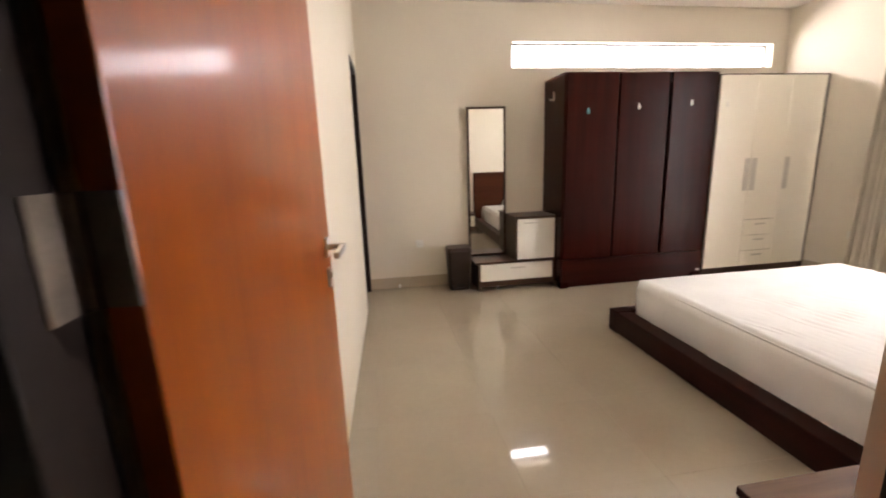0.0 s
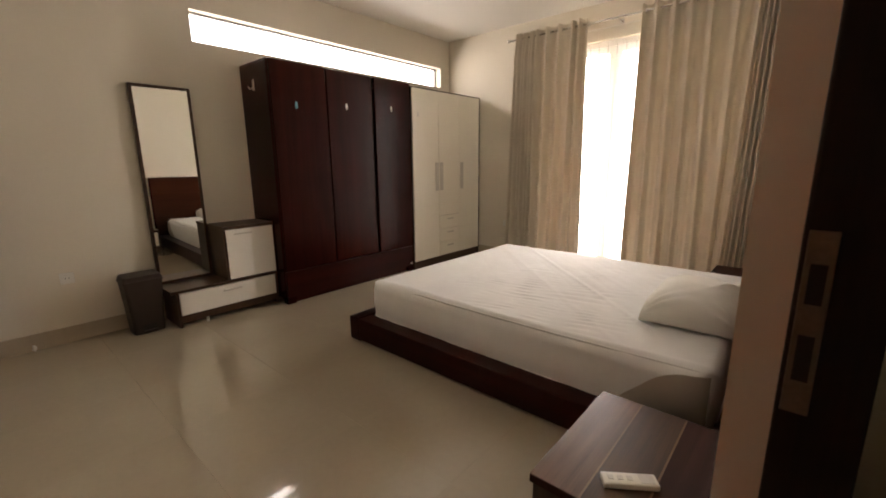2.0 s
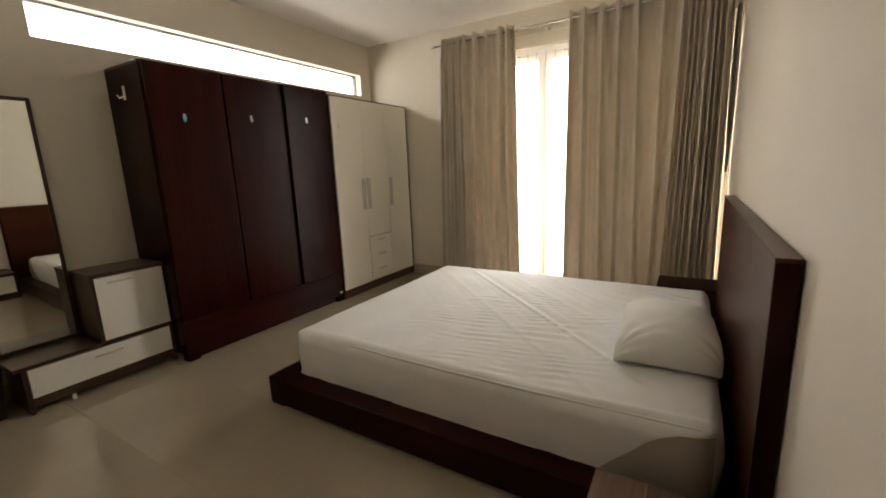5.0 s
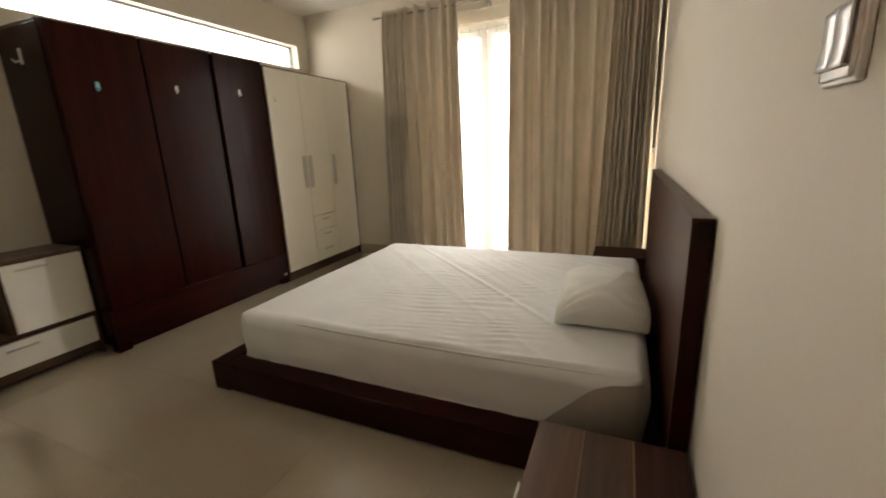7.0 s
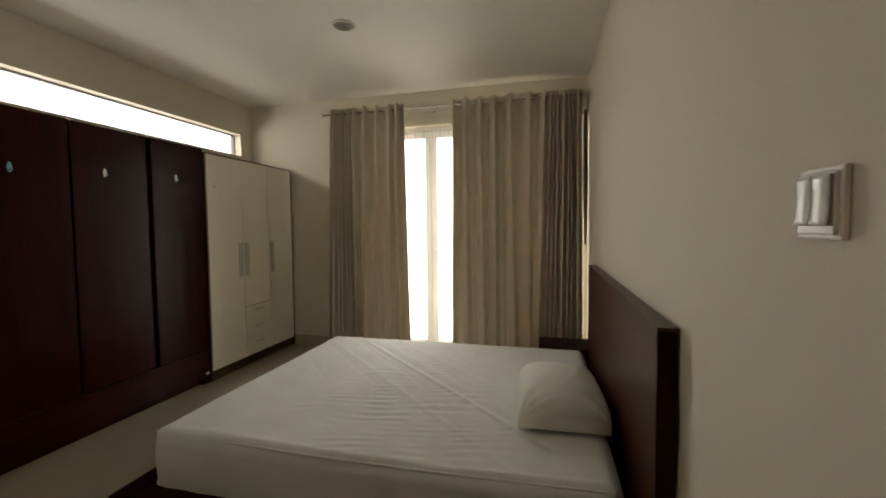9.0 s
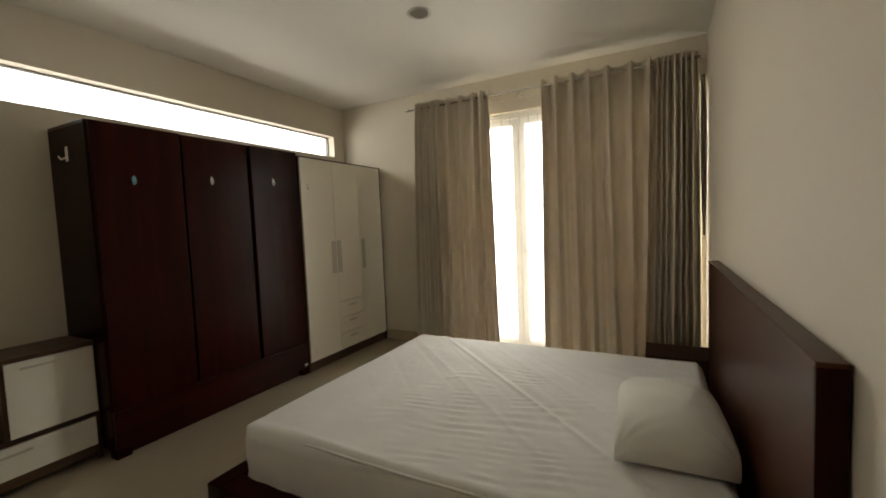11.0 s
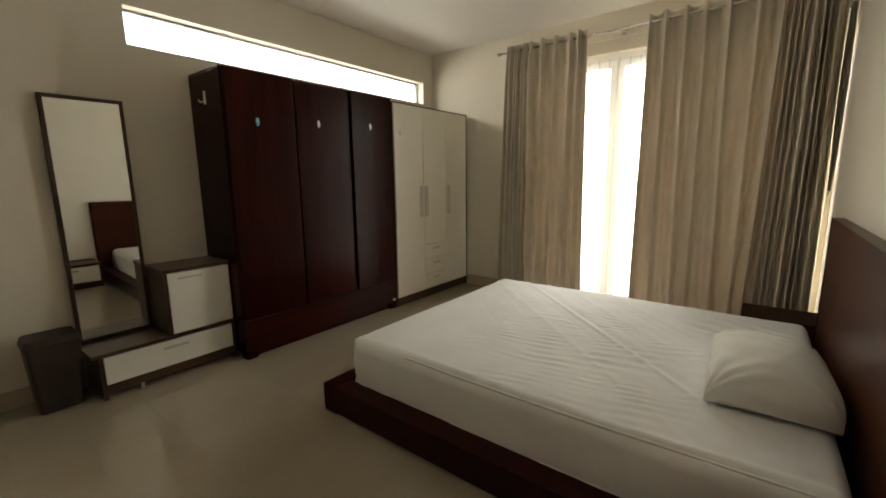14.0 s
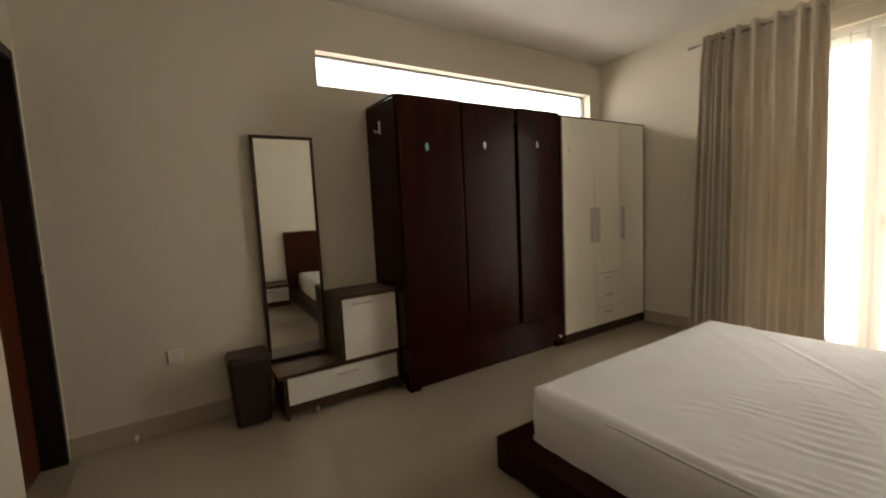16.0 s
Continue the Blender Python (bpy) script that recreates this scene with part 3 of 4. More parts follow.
def nightstand(x0, x1, y0, y1, top, label, woods):
    d = thing("nightstand", ((x0 + x1) / 2, (y0 + y1) / 2, 0), label, "nightstand", "nightstands beside the bed")
    n = len(woods)
    w = (y1 - y0) / n
    tp = part("top", box(x0, x1, y0, y1, top - 0.030, top - 0.002, 0.003), woods[0], d, "striped walnut laminate top")
    for k, m in enumerate(woods):
        part("veneer_strip", box(x0 + 0.002, x1 - 0.002, y0 + k * w + 0.0007, y0 + (k + 1) * w - 0.0007, top - 0.0019, top), m, tp)
    for k in range(1, n):
        if woods[k] is not woods[k - 1]:
            part("inlay", box(x0 + 0.003, x1 - 0.003, y0 + k * w - 0.003, y0 + k * w + 0.003, top - 0.0015, top + 0.0005), INLAY, tp, "thin pale veneer line")
    part("side_panel", box(x0 + 0.002, x0 + 0.024, y0 + 0.002, y1 - 0.012, 0, top - 0.031, 0.002), WALNUT_Z, d)
    part("side_panel", box(x1 - 0.024, x1 - 0.002, y0 + 0.002, y1 - 0.012, 0, top - 0.031, 0.002), WALNUT_Z, d)
    part("back_panel", box(x0 + 0.025, x1 - 0.025, y0 + 0.003, y0 + 0.012, 0.05, top - 0.031), WALNUT_Z, d)
    part("plinth", box(x0 + 0.025, x1 - 0.025, y1 - 0.030, y1 - 0.012, 0.0, 0.072), WALNUT, d)
    part("bottom", box(x0 + 0.025, x1 - 0.025, y0 + 0.013, y1 - 0.031, 0.05, 0.07), WALNUT, d)
    dr = part("drawer", box(x0 + 0.026, x1 - 0.026, y1 - 0.018, y1, 0.080, top - 0.036, 0.003), WHITE_LAM, d, "white laminate drawer front")
    hz = top - 0.075
    b = box((x0 + x1) / 2 - 0.07, (x0 + x1) / 2 + 0.07, y1 + 0.018, y1 + 0.026, hz - 0.006, hz + 0.006, 0.002)
    for s in (-0.055, 0.055):
        rod(((x0 + x1) / 2 + s, y1, hz), ((x0 + x1) / 2 + s, y1 + 0.02, hz), 0.004, bm=b)
    part("handle", b, CHROME, dr, "satin chrome bar handle")
    return d


bed()
mattress()
pillow()
nightstand(1.215, 1.825, YS + 0.014, 1.075, 0.310, "walnut and white nightstand with a striped top", (WALNUT_D, WALNUT, WALNUT_L))
nightstand(4.07, 4.42, YS + 0.013, 1.05, 0.345, "walnut and white nightstand in the curtain corner", (WALNUT_D,) * 5)


def remote():
    x, y, z = 1.365, 0.828, 0.3103
    d = thing("remote_control", (x, y, z), "small off-white remote control on the nightstand", "remote control")
    part("body", box(x - 0.079, x + 0.079, y - 0.025, y + 0.025, z, z + 0.020, 0.006, seg=3), PLASTW, d)
    part("display", box(x + 0.028, x + 0.068, y - 0.018, y + 0.018, z + 0.0202, z + 0.0212), STEEL, d)
    for k in range(3):
        part("button", box(x - 0.062 + 0.027 * k, x - 0.046 + 0.027 * k, y - 0.009, y + 0.009, z + 0.0202, z + 0.0222, 0.001), STEEL, d)
    d.rotation_euler.z = radians(-55)


remote()


# ---- dark wardrobe ----
def dark_wardrobe():
    x0, x1, yf, yb, top = 1.957, 3.549, 3.920, YN - 0.004, 2.092
    d = thing("wardrobe", ((x0 + x1) / 2, (yf + yb) / 2, 0), "tall dark mahogany three-door wardrobe with stick-on hooks", "wardrobe")
    part("side_panel", box(x0, x0 + 0.03, yf + 0.034, yb, 0.045, top - 0.022, 0.003), MAHOG, d)
    part("side_panel", box(x1 - 0.03, x1, yf + 0.034, yb, 0.045, top - 0.022, 0.003), MAHOG, d)
    part("back_panel", box(x0 + 0.031, x1 - 0.031, yb - 0.012, yb, 0.05, top - 0.022), MAHOG, d)
    part("top_panel", box(x0, x1, yf + 0.040, yb, top - 0.021, top - 0.002, 0.004), MAHOG_X, d)
    part("bottom_panel", box(x0 + 0.031, x1 - 0.031, yf + 0.036, yb - 0.013, 0.05, 0.075), MAHOG_X, d)
    xs = (x0 + 0.004, 2.489, 3.030, x1 - 0.004)
    for k, (a, c) in enumerate(zip(xs, xs[1:])):
        if c < x1 - 0.01:
            # dark strip behind the gap paints in the shade between two doors
            part("door_gap_shade", box(c - 0.02, c + 0.02, yf + 0.040, yf + 0.064, 0.30, top - 0.024), GAP_SHADE, d)
        back = 0.014 if k == 1 else 0.0
        left = 0.004 if k == 0 else 0.018
        part("door", box(a + left, c - 0.004, yf + back, yf + 0.024 + back, 0.302, top - 0.008, 0.008, seg=3), MAHOG, d)
    part("lower_panel", box(x0 + 0.004, x1 - 0.004, yf + 0.003, yf + 0.030, 0.062, 0.299, 0.004), MAHOG_X, d)
    part("plinth", box(x0 + 0.08, x1 - 0.08, yf + 0.05, yf + 0.07, 0.0, 0.061), MAHOG_X, d)
    for x in (x0, x1 - 0.085):
        part("foot", box(x, x + 0.085, yf + 0.010, yf + 0.09, 0, 0.060, 0.004), MAHOG, d)
        part("foot", box(x, x + 0.085, yb - 0.09, yb, 0, 0.044, 0.004), MAHOG, d)
    hooks = ((2.183, 1.738, 0.0, PLASTB, "pale blue stick-on hook"), (2.713, 1.772, 0.014, PLASTW, "white stick-on hook"),
             (3.264, 1.797, 0.0, PLASTW, "white stick-on hook"))
    front = yf
    for x, z, back, m, lb in hooks:
        yf = front + back
        b = ball((x, yf - 0.002, z), 1.0, (0.013, 0.003, 0.030))
        rod((x, yf - 0.003, z - 0.012), (x, yf - 0.018, z - 0.016), 0.0045, bm=b)
        ball((x, yf - 0.018, z - 0.011), 0.0055, bm=b)
        part("stick_on_hook", b, m, d, lb, True)
    b = box(x0 - 0.004, x0, 4.175, 4.205, 1.86, 1.95, 0.0015)
    rod((x0 - 0.003, 4.19, 1.885), (x0 - 0.022, 4.215, 1.872), 0.005, bm=b)
    rod((x0 - 0.022, 4.215, 1.872), (x0 - 0.028, 4.23, 1.892), 0.005, bm=b)
    part("stick_on_hook", b, PLASTW, d, "white adhesive hook on the side panel")
    part("sticker", box(3.49, 3.525, front + 0.0010, front + 0.0029, 0.085, 0.105), PLASTW, d, "small white sticker")


def white_wardrobe():
    x0, x1, yf, yb, top = 3.552, 4.795, 3.897, YN - 0.004, 2.060
    d = thing("wardrobe", ((x0 + x1) / 2, (yf + yb) / 2, 0), "glossy cream-white three-door wardrobe with three small drawers", "wardrobe")
    part("side_panel", box(x0, x0 + 0.018, yf + 0.020, yb, 0, top, 0.001), WALNUT_Z, d)
    part("side_panel", box(x1 - 0.016, x1, yf + 0.002, yb, 0, top, 0.001), WALNUT_Z, d, "dark walnut side panel")
    part("top_panel", box(x0 + 0.0185, x1 - 0.0165, yf + 0.002, yb, top - 0.011, top, 0.001), WALNUT_Z, d)
    part("back_panel", box(x0 + 0.0185, x1 - 0.0185, yb - 0.006, yb, 0.09, top - 0.019), WALNUT_Z, d)
    part("plinth", box(x0 + 0.0185, x1 - 0.0185, yf + 0.030, yf + 0.046, 0, 0.088), WALNUT, d, "dark walnut plinth")
    part("bottom_panel", box(x0 + 0.0185, x1 - 0.0185, yf + 0.020, yb - 0.007, 0.088, 0.104), WALNUT, d)
    a, b, c, e = x0 + 0.001, 3.98, 4.362, x1 - 0.0175

    def handle(x, z0, z1, owner):
        h = box(x - 0.029, x + 0.029, yf - 0.010, yf - 0.006, z0, z1, 0.0015)
        for z in (z0 + 0.03, z1 - 0.03):
            rod((x, yf, z), (x, yf - 0.007, z), 0.005, bm=h)
        part("handle", h, SATIN, owner, "flat brushed metal handle")
    lab = "gloss cream-white door"
    d1 = part("door", box(a, b - 0.001, yf, yf + 0.018, 0.10, top - 0.0125, 0.002), GLOSS_W, d, lab)
    d2 = part("door", box(b + 0.001, c - 0.001, yf, yf + 0.018, 0.606, top - 0.0125, 0.002), GLOSS_W, d, lab)
    d3 = part("door", box(c + 0.001, e, yf, yf + 0.018, 0.10, top - 0.0125, 0.002), GLOSS_W, d, lab)
    handle(b - 0.040, 0.915, 1.245, d1)
    handle(b + 0.040, 0.915, 1.245, d2)
    handle(c + 0.048, 0.915, 1.245, d3)
    hk = ball((3.638, yf - 0.002, 1.774), 1.0, (0.012, 0.003, 0.030))
    rod((3.638, yf - 0.003, 1.774 - 0.012), (3.638, yf - 0.016, 1.774 - 0.016), 0.0045, bm=hk)
    part("stick_on_hook", hk, PLASTW, d, "pale stick-on hook", True)
    z = 0.10
    for k in range(3):
        hgt = (0.603 - 0.10) / 3
        dw = part("drawer", box(b + 0.002, c - 0.002, yf - 0.002, yf + 0.016, z + 0.002, z + hgt - 0.002, 0.003), GLOSS_W, d, "gloss cream-white drawer front")
        h = box((b + c) / 2 - 0.06, (b + c) / 2 + 0.06, yf - 0.020, yf - 0.012, z + hgt - 0.055, z + hgt - 0.040, 0.002)
        for s in (-0.045, 0.045):
            rod(((b + c) / 2 + s, yf - 0.002, z + hgt - 0.047), ((b + c) / 2 + s, yf - 0.014, z + hgt - 0.047), 0.004, bm=h)
        part("handle", h, SATIN, dw, "small satin metal bar handle")
        z += hgt


def dressing_unit():
    x0, x1, yf, yb = 1.137, 1.952, 4.075, YN - 0.013
    d = thing("dressing_table", ((x0 + x1) / 2, (yf + yb) / 2, 0), "low walnut dressing unit with white drawer, cupboard and tall mirror", "dressing table")
    part("side_panel", box(x0, x0 + 0.022, yf + 0.004, yb, 0, 0.277, 0.002), WALNUT_Z, d)
    part("side_panel", box(x1 - 0.022, x1, yf + 0.004, yb, 0, 0.277, 0.002), WALNUT_Z, d)
    part("low_top", box(x0 - 0.035, x1, yf - 0.006, yb, 0.278, 0.300, 0.003), WALNUT, d)
    part("base_panel", box(x0 + 0.023, x1 - 0.023, yf + 0.012, yf + 0.030, 0.035, 0.095), WALNUT, d)
    part("bottom", box(x0 + 0.023, x1 - 0.023, yf + 0.031, yb, 0.075, 0.092), WALNUT, d)
    dr = part("drawer", box(x0 + 0.024, x1 - 0.024, yf, yf + 0.018, 0.096, 0.270, 0.003), WHITE_LAM, d, "wide white drawer front")

    def bar(xc, z, w, owner):
        b = box(xc - w, xc + w, yf - 0.026, yf - 0.017, z - 0.006, z + 0.006, 0.002)
        for s in (-0.8 * w, 0.8 * w):
            rod((xc + s, yf, z), (xc + s, yf - 0.02, z), 0.004, bm=b)
        part("handle", b, SATIN, owner, "satin chrome bar handle")
    bar(1.548, 0.229, 0.075, dr)
    cx0 = 1.528
    part("cupboard_side", box(cx0, cx0 + 0.022, yf + 0.003, yb, 0.301, 0.722, 0.002), WALNUT_Z, d)
    part("cupboard_side", box(x1 - 0.022, x1, yf + 0.003, yb, 0.301, 0.722, 0.002), WALNUT_Z, d)
    part("cupboard_top", box(cx0 - 0.004, x1 + 0.002, yf - 0.004, yb, 0.723, 0.748, 0.003), WALNUT, d)
    part("cupboard_back", box(cx0 + 0.023, x1 - 0.023, yb - 0.01, yb, 0.301, 0.722), WALNUT_Z, d)
    dc = part("cupboard_door", box(cx0 + 0.020, x1 - 0.008, yf - 0.002, yf + 0.002, 0.306, 0.719, 0.0015), WHITE_LAM, d, "white cupboard door")
    part("door_core", box(cx0 + 0.024, x1 - 0.024, yf + 0.0025, yf + 0.016, 0.306, 0.719), WHITE_LAM, dc)
    bar(1.68, 0.683, 0.075, dc)
    mx0, mx1, mz0, mz1, f = 1.112, 1.522, 0.301, 1.846, 0.022
    y0, y1 = yb - 0.035, yb - 0.005
    fr = box(mx0, mx0 + f, y0, y1, mz0, mz1, 0.003)
    box(mx1 - f, mx1, y0, y1, mz0, mz1, 0.003, bm=fr)
    box(mx0 + f, mx1 - f, y0, y1, mz1 - f, mz1, 0.003, bm=fr)
    box(mx0 + f, mx1 - f, y0, y1, mz0, mz0 + f, 0.003, bm=fr)
    frame_ob = part("mirror_frame", fr, WALNUT_Z, d, "thin dark walnut mirror frame")
    gl = box(mx0 + f - 0.002, mx1 - f + 0.002, y0 + 0.009, y0 + 0.013, mz0 + f - 0.002, mz1 - f + 0.002)
    for v in gl.verts:   # the glass sits a hair askew in its frame
        v.co.y -= 0.025 * (v.co.x - (mx0 + mx1) / 2)
    part("mirror_glass", gl, MIRROR, frame_ob, "tall clear mirror glass")
    part("glide", box(1.328, 1.350, yf + 0.002, yf + 0.011, 0.0, 0.042, 0.003), SATIN, d, "small pale plastic glide")
    part("mirror_back", box(mx0 + f, mx1 - f, y0 + 0.019, y1, mz0 + f, mz1 - f), WALNUT_Z, frame_ob)


def bin_():
    d = thing("waste_bin", (0.965, 4.19, 0), "brown plastic pedal waste bin against the wall", "waste bin")
    cx, cy = 0.968, 4.265

    def shell(z0, z1, w0, l0, w1, l1, c):
        bm = bmesh.new()
        rings = []
        for z, w, l in ((z0, w0, l0), (z1, w1, l1)):
            rr = []
            for k in range(4):
                sx, sy = ((1, 1), (-1, 1), (-1, -1), (1, -1))[k]
                for q in range(5):
                    a = (k * 90 + q * 22.5) * math.pi / 180
                    rr.append(bm.verts.new((cx + sx * (w - c) + c * math.cos(a), cy + sy * (l - c) + c * math.sin(a), z)))
            rings.append(rr)
        n = len(rings[0])
        for k in range(n):
            bm.faces.new((rings[0][k], rings[0][(k + 1) % n], rings[1][(k + 1) % n], rings[1][k]))
        bm.faces.new(rings[0])
        bm.faces.new(rings[1])
        return bm
    part("body", shell(0.0, 0.395, 0.100, 0.088, 0.122, 0.108, 0.025), BROWNP, d)
    part("rim", shell(0.396, 0.413, 0.127, 0.113, 0.127, 0.113, 0.027), BROWNP, d)
    part("lid", shell(0.414, 0.445, 0.126, 0.112, 0.116, 0.100, 0.027), BROWNP, d)
    # dark slab on the body, coloured as the shade of a recess
    part("pedal_recess_shade", box(cx - 0.045, cx + 0.045, cy - 0.0915, cy - 0.080, 0.030, 0.085, 0.003), GAP_SHADE, d, "dark panel drawn as the shaded pedal recess")
    part("pedal", box(cx - 0.04, cx + 0.04, cy - 0.120, cy - 0.084, 0.012, 0.026, 0.004), BROWNP, d)


dark_wardrobe()
white_wardrobe()
dressing_unit()
bin_()


# ---- curtains ----
XR = 4.655
ROD_Z = 2.613


def curtain(tops, feet, dense, z1, label, seed):
    """Eyelet curtain. Tops and feet: where each crest stands along the rod, at the head and at the floor, from the free edge
    to the gathered end; dense: (folds, y at the head, y at the floor) of that end."""
    d = thing("curtain", (XR, (tops[0] + dense[1]) / 2, 0), label, "curtain", "curtains at the glazed doors")
    cols = []
    for k in range(len(tops) - 1):
        n = 34
        for i in range(n):
            cols.append(("open", k, i / n))
    n = int(dense[0] * 18)
    for i in range(n + 1):
        cols.append(("dense", 0, i / n))
    rnd = random.Random(seed)
    lean = [rnd.uniform(-0.5, 0.5) for _ in tops]
    reach = [rnd.uniform(0.8, 1.15) for _ in tops]
    wide = [rnd.uniform(0.75, 1.35) for _ in range(40)]
    sgn = 1 if tops[-1] > tops[0] else -1
    rows = []
    nz = 54
    for r in range(nz + 1):
        v = r / nz
        z = z1 - v * (z1 - 0.015)
        head = 1 - smooth_step(0.0, 0.12, v)
        north, south = 0.040 + 0.010 * v, 0.014 + 0.002 * v      # each crest falls away gently to one side, steeply to the other
        ahead, behind = (north, south) if sgn > 0 else (south, north)
        row = []
        for kind, k, u in cols:
            if kind == "open":
                y0, y1 = tops[k] * (1 - v) + feet[k] * v, tops[k + 1] * (1 - v) + feet[k + 1] * v
                w = abs(y1 - y0)
                y = y0 + (y1 - y0) * u
                c = reach[k] * math.exp(-(u * w / ahead) ** 2) + reach[k + 1] * math.exp(-((1 - u) * w / behind) ** 2)
                belly = math.sin(math.pi * u)
                soft = 0.012 * math.sin(2 * math.pi * u * (1.5 + 0.4 * lean[k]) + 3 * lean[k] + 1.2 * v) * smooth_step(0.05, 0.5, v) * belly
                x = XR + 0.012 + (0.030 - 0.012 * v) * belly - (0.070 + 0.020 * v) * c + soft
                y += lean[k] * 0.012 * math.exp(-(u * w / ahead) ** 2) * v
                zz = z + 0.006 * c * head
            else:
                g = dense[0] * (u + 0.025 * math.sin(5.0 * u * math.pi + seed))
                y0, y1 = tops[-1] * (1 - v) + feet[-1] * v, dense[1] * (1 - v) + dense[2] * v
                y = y0 + (y1 - y0) * u
                q = 0.5 + 0.5 * math.cos(2 * math.pi * g)
                x = XR + 0.030 - 0.085 * wide[int(g)] * (1 - 0.25 * head) * q ** 1.6 - 0.014 * noise.noise((g * 0.7, v * 2.0, seed))
                zz = z
            y += 0.007 * noise.noise((y * 6.0, v * 1.6, seed)) * (1 - head)
            x += 0.006 * noise.noise((y * 3.0, v * 3.0, seed + 5.0)) * (1 - head)
            row.append((min(x, XE - 0.034), max(YS + 0.02, y), zz))
        rows.append(row)
    ob = part("cloth", grid_mesh(rows), CURT, d, "", True)
    ob.modifiers.new("thickness", "SOLIDIFY").thickness = 0.0025
    # unseen pleated sheet added behind the bunched end to block light through it
    rows = []
    for r in range(31):
        v = r / 30
        a, b = tops[-1] * (1 - v) + feet[-1] * v, dense[1] * (1 - v) + dense[2] * v
        rows.append([(XR + 0.088 + 0.020 * math.sin(c / 90 * 44 + 2 * noise.noise((c / 15, v, seed))), a + (b - a) * c / 90, z1 - 0.02 - v * (z1 - 0.04))
                     for c in range(91)])
    gathered = part("light_block_cloth", grid_mesh(rows), CURT, d, "", True)
    gathered.modifiers.new("thickness", "SOLIDIFY").thickness = 0.003
    for k in range(len(tops)):
        for e in (-1, 1):
            if 0 < k + (e + 1) / 2 < len(tops):
                part("grommet", ring((XR, tops[k] + e * sgn * 0.014, ROD_Z), (0.9 * e, 1, 0), 0.021, 0.0035), CHROME, d, "satin metal eyelet", True)
    return d


def curtain_rail():
    z = ROD_Z
    d = thing("curtain_rod", (XR, 2.0, z), "satin chrome curtain rod with small knob ends", "curtain rod")
    part("rod", rod((XR, 0.655, z), (XR, 3.37, z), 0.0105), CHROME, d, "", True)
    for y, s in ((3.37, 1), (0.655, -1)):
        b = ball((XR, y + s * 0.012, z), 0.021)
        rod((XR, y - s * 0.004, z), (XR, y + s * 0.004, z), 0.016, bm=b)
        part("finial", b, CHROME, d, "round chrome knob", True)
    for y in (0.70, 2.15, 3.26):
        b = rod((XE, y, z), (XR, y, z), 0.006)
        rod((XE - 0.006, y, z), (XE - 0.0005, y, z), 0.022, bm=b)
        part("bracket", b, CHROME, d)


curtain((2.42, 2.507, 2.590, 2.735, 2.87, 3.0), (2.38, 2.487, 2.603, 2.732, 2.873, 3.0), (6, 3.255, 3.335), 2.665,
        "heavy taupe curtain with grommets, drawn aside", 3)
curtain((1.905, 1.775, 1.625, 1.49, 1.335, 1.15, 1.0), (1.925, 1.755, 1.595, 1.465, 1.29, 1.15, 1.06), (8, 0.664, 0.645), 2.665,
        "wide taupe curtain with grommets hanging to the floor", 8)
curtain_rail()


def sheer_curtain():
    """A thin white voile on its own wire between the heavy curtains and the glass."""
    x = XE - 0.022
    d = thing("sheer_curtain", (x, 2.18, 0.02), "thin white voile curtain hanging close to the glazed doors", "curtain")
    rows = []
    for r in range(25):
        v = r / 24
        z = 2.585 - v * 2.56
        row = []
        for c in range(141):
            y = 1.78 + 0.78 * c / 140
            w = math.sin(y * 62 + 1.2 * noise.noise((y * 4, v * 1.2, 3))) * (0.4 + 0.6 * noise.noise((y * 5, v * 0.8, 8)))
            row.append((x + 0.012 * w * (0.5 + 0.5 * v), y + 0.004 * w, z))
        rows.append(row)
    part("cloth", grid_mesh(rows), SHEER, d, "", True)
    part("wire", rod((x, 1.76, 2.578), (x, 2.58, 2.578), 0.003), PLASTW, d, "thin white curtain wire")
    for k in range(9):
        y = 1.80 + 0.092 * k
        part("heading_tab", box(x - 0.016, x - 0.013, y - 0.006, y + 0.006, 2.30, 2.40, 0.001), SHEER, d, "hanging voile tab")


sheer_curtain()


# ---- small fixtures ----
def light_switch():
    x, z, y = 1.216, 1.400, YS
    d = thing("light_switch", (x, y, z), "cream double rocker light switch with glossy keys on the wall", "light switch")
    w, h = 0.050, 0.051
    part("plate", box(x - w, x + w, y, y + 0.010, z - h, z + h, 0.004, seg=3), PLASTW, d)
    part("frame", box(x - 0.043, x + 0.043, y + 0.0102, y + 0.015, z - 0.045, z + 0.044, 0.005, seg=3), PLASTW, d)
    for x0 in (x - 0.039, x + 0.0006):
        rows = []
        for i in range(13):
            q = i / 12
            zz = z - 0.030 + 0.068 * q
            bow = 0.0175 + 0.0035 * (2 * q - 1) ** 2 * (1 if q < 0.5 else 0.3)
            rows.append([(x0 + 0.0384 * j / 8, y + bow + 0.0012 * math.sin(math.pi * j / 8), zz) for j in range(9)])
        rows = [[(p[0], y + 0.0153, p[2]) for p in rows[0]]] + rows + [[(p[0], y + 0.0153, p[2]) for p in rows[-1]]]
        key = grid_mesh(rows)
        part("rocker", key, GLOSSP, d, "glossy white rocker key", True).modifiers.new("thickness", "SOLIDIFY").thickness = -0.002


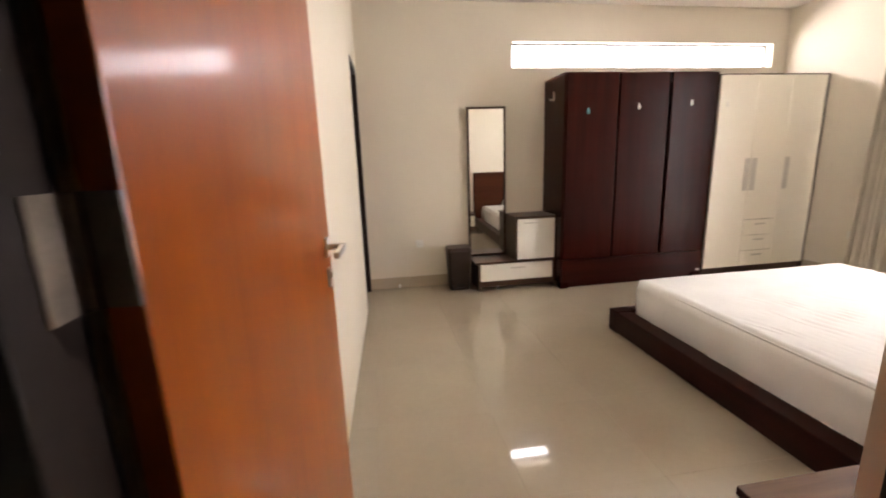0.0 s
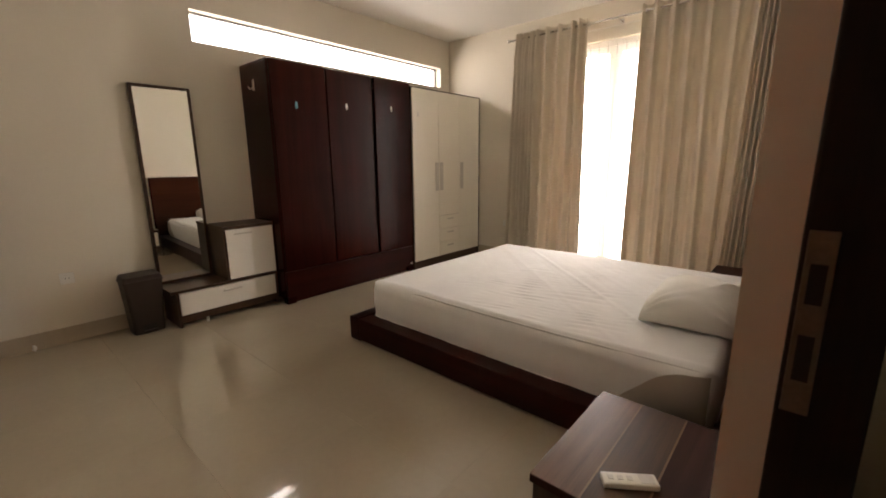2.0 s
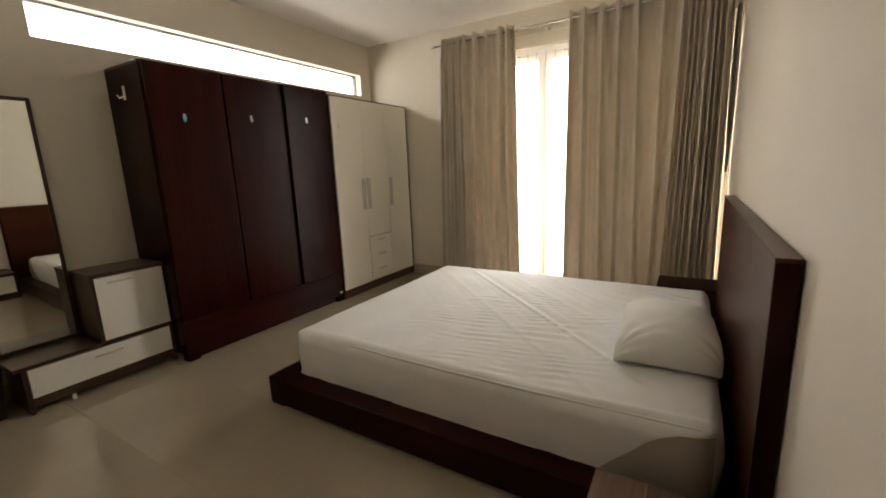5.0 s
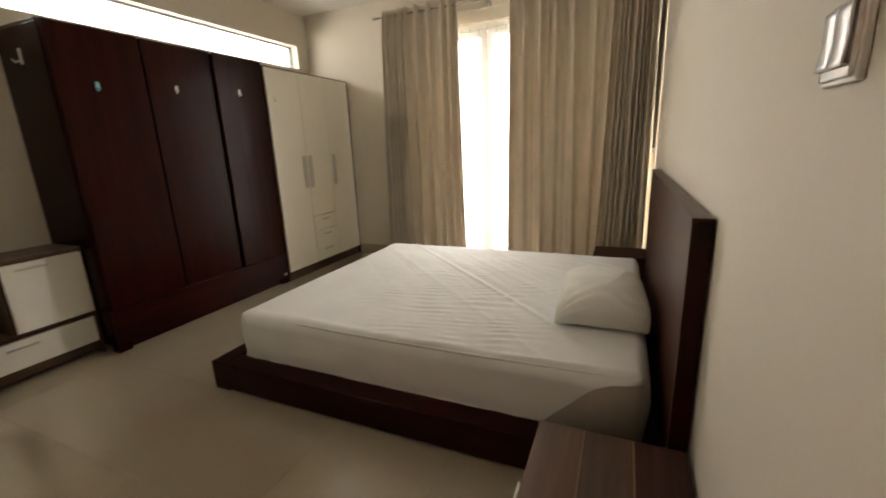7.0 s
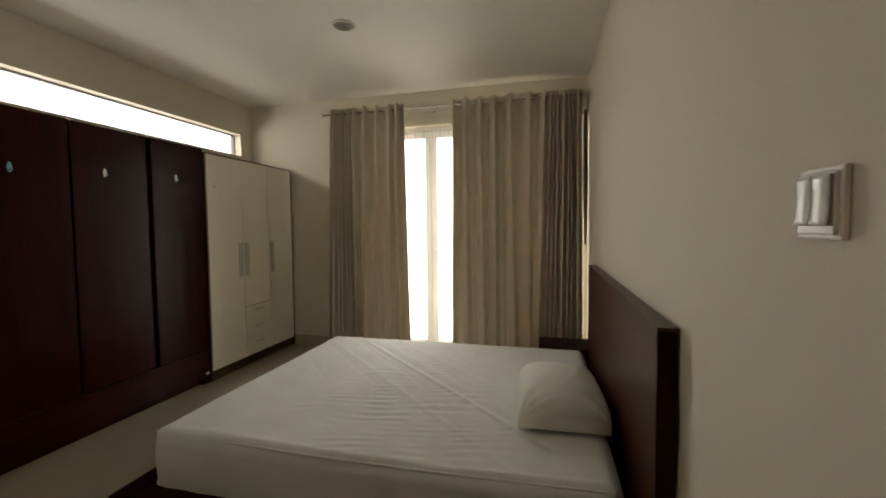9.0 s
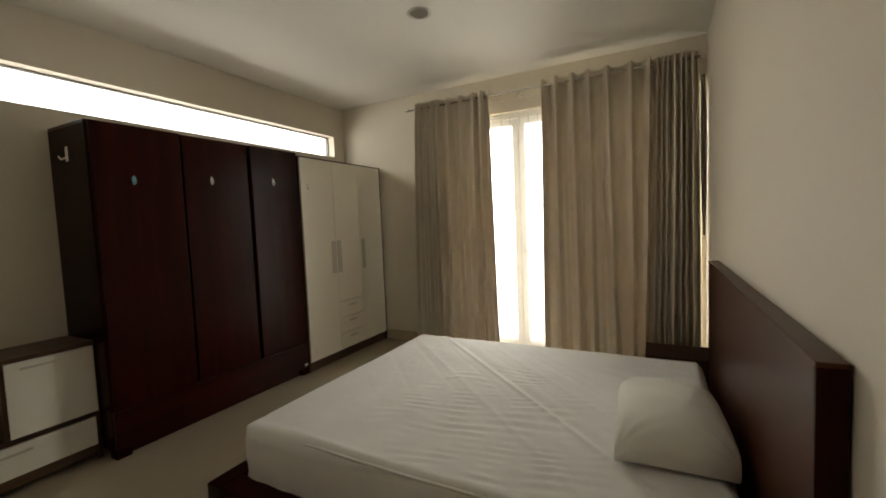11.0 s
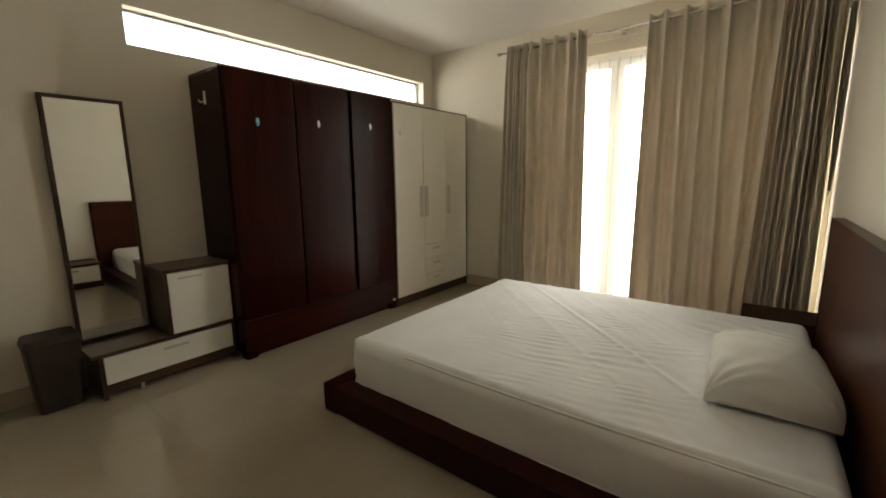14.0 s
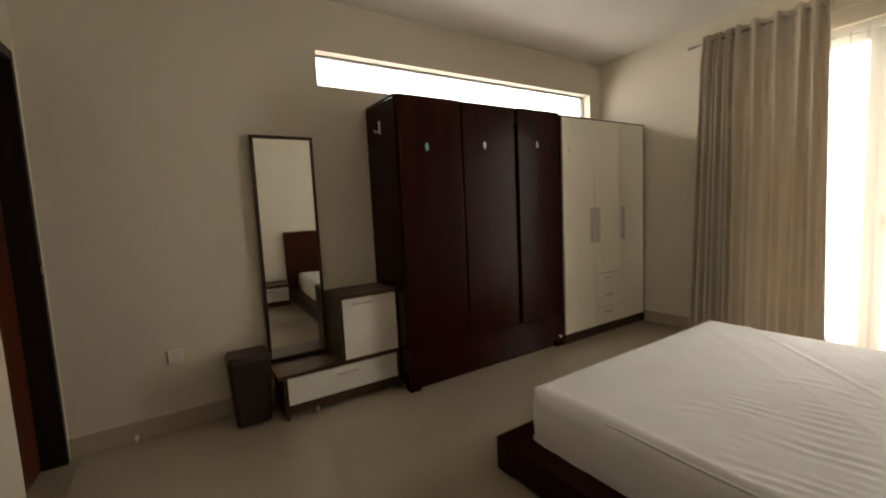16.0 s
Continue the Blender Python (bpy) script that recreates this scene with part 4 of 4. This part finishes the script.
def socket_n(x, z):
    d = thing("power_socket", (x, YN, z), "cream wall power socket near the floor", "power socket", "wall sockets")
    part("plate", box(x - 0.04, x + 0.04, YN - 0.010, YN, z - 0.04, z + 0.04, 0.004), PLASTW, d)
    part("recess", rod((x, YN - 0.0101, z), (x, YN - 0.012, z), 0.024), PLASTW, d)
    for s in (-0.010, 0.010):
        # dark discs painted as the shade in the pin holes
        part("pin_hole_shade", rod((x + s, YN - 0.0121, z), (x + s, YN - 0.0128, z), 0.003, 8), GAP_SHADE, d)


def socket_e(y, z):
    d = thing("power_socket", (XE, y, z), "cream wall power socket near the floor", "power socket", "wall sockets")
    part("plate", box(XE - 0.010, XE, y - 0.04, y + 0.04, z - 0.04, z + 0.04, 0.004), PLASTW, d)
    part("recess", rod((XE - 0.0101, y, z), (XE - 0.012, y, z), 0.024), PLASTW, d)
    for s in (-0.010, 0.010):
        # dark discs for pin-hole shade, as on the other socket
        part("pin_hole_shade", rod((XE - 0.0121, y + s, z), (XE - 0.0128, y + s, z), 0.003, 8), GAP_SHADE, d)


def downlight():
    x, y = 3.28, 2.40
    d = thing("ceiling_light", (x, y, ZC), "round recessed ceiling downlight, switched off", "ceiling light")
    part("trim_ring", ring((x, y, ZC - 0.002), (0, 0, 1), 0.075, 0.009, 32, 8), PLASTW, d, "", True)
    part("reflector", rod((x, y, ZC - 0.005), (x, y, ZC - 0.0005), 0.070, 28), STEEL, d)


def tieback():
    """A loose strap that hangs in the slit beside the curtain."""
    d = thing("curtain_tieback", (4.67, YS + 0.03, 1.2), "loose taupe curtain tieback strap hanging by the wall", "tieback")
    rows = []
    for k in range(31):
        v = k / 30
        z = 2.47 - 1.27 * v
        w = 0.007 + 0.015 * math.sin(math.pi * min(1, v * 0.9 + 0.1))
        rows.append([(4.675 + 0.004 * math.sin(7 * v), YS + 0.036 - w - 0.006 * v, z), (4.669, YS + 0.036 - 0.006 * v, z), (4.675, YS + 0.036 + w - 0.006 * v, z)])
    o = part("strap", grid_mesh(rows), STRAP, d, "", True)
    o.modifiers.new("thickness", "SOLIDIFY").thickness = 0.003
    part("loop", ring((4.67, YS + 0.032, 1.18), (0, 1, 0.2), 0.018, 0.003), CHROME, d, "", True)


def scrap():
    """A crumpled bit of white paper lying against the skirting."""
    rnd = random.Random(5)
    b = bmesh.new()
    bmesh.ops.create_icosphere(b, subdivisions=2, radius=1.0)
    for v in b.verts:
        k = 0.75 + 0.5 * rnd.random()
        v.co = Vector((0.345 + v.co.x * 0.012 * k, YN - 0.030 + v.co.y * 0.010 * k, 0.024 + v.co.z * 0.024 * (0.8 + 0.2 * k)))
    d = part("paper_scrap", b, PLASTW)
    tagged(d, "small crumpled white paper scrap by the skirting", "paper")


scrap()
tieback()
light_switch()
socket_n(0.582, 0.467)
socket_e(3.47, 0.455)
downlight()


# ---- outside the glazed doors ----
def outside():
    structure("ground", box(XE + T, 60, -40, 50, -0.35, -0.12), LAWN, "grass outside", "ground")
    structure("pavement", box(XE + T, 7.2, -4, 9, -0.119, -0.03), PAVE, "pale concrete terrace", "pavement")
    # added wall, out of sight: a bright sunlit surface that closes the outside
    structure("backdrop_wall", box(9.0, 9.2, -12, 16, -0.12, 2.3), RENDERW, "unseen white wall added to close the outside", "wall")


outside()


# ---- floor tiles ----
def tiles():
    owner = bpy.data.objects["floor"]
    s, g = 0.60, 0.0006
    bm = box(g / 2, s - g / 2, g / 2, s - g / 2, -0.0119, 0.0, 0.0003, seg=1)
    me = bpy.data.meshes.new("tile")
    bm.to_mesh(me)
    bm.free()
    me.materials.append(TILE)
    for i in range(-2, 9):
        for j in range(-4, 8):
            x, y = XW + 0.05 + i * s, YN - (j + 1) * s + 0.03
            if x > XE + 0.1 or y > YN or y + s < -1.8:
                continue
            o = new("tile", me)
            o.parent = owner
            o.location = (x, y, 0)


tiles()
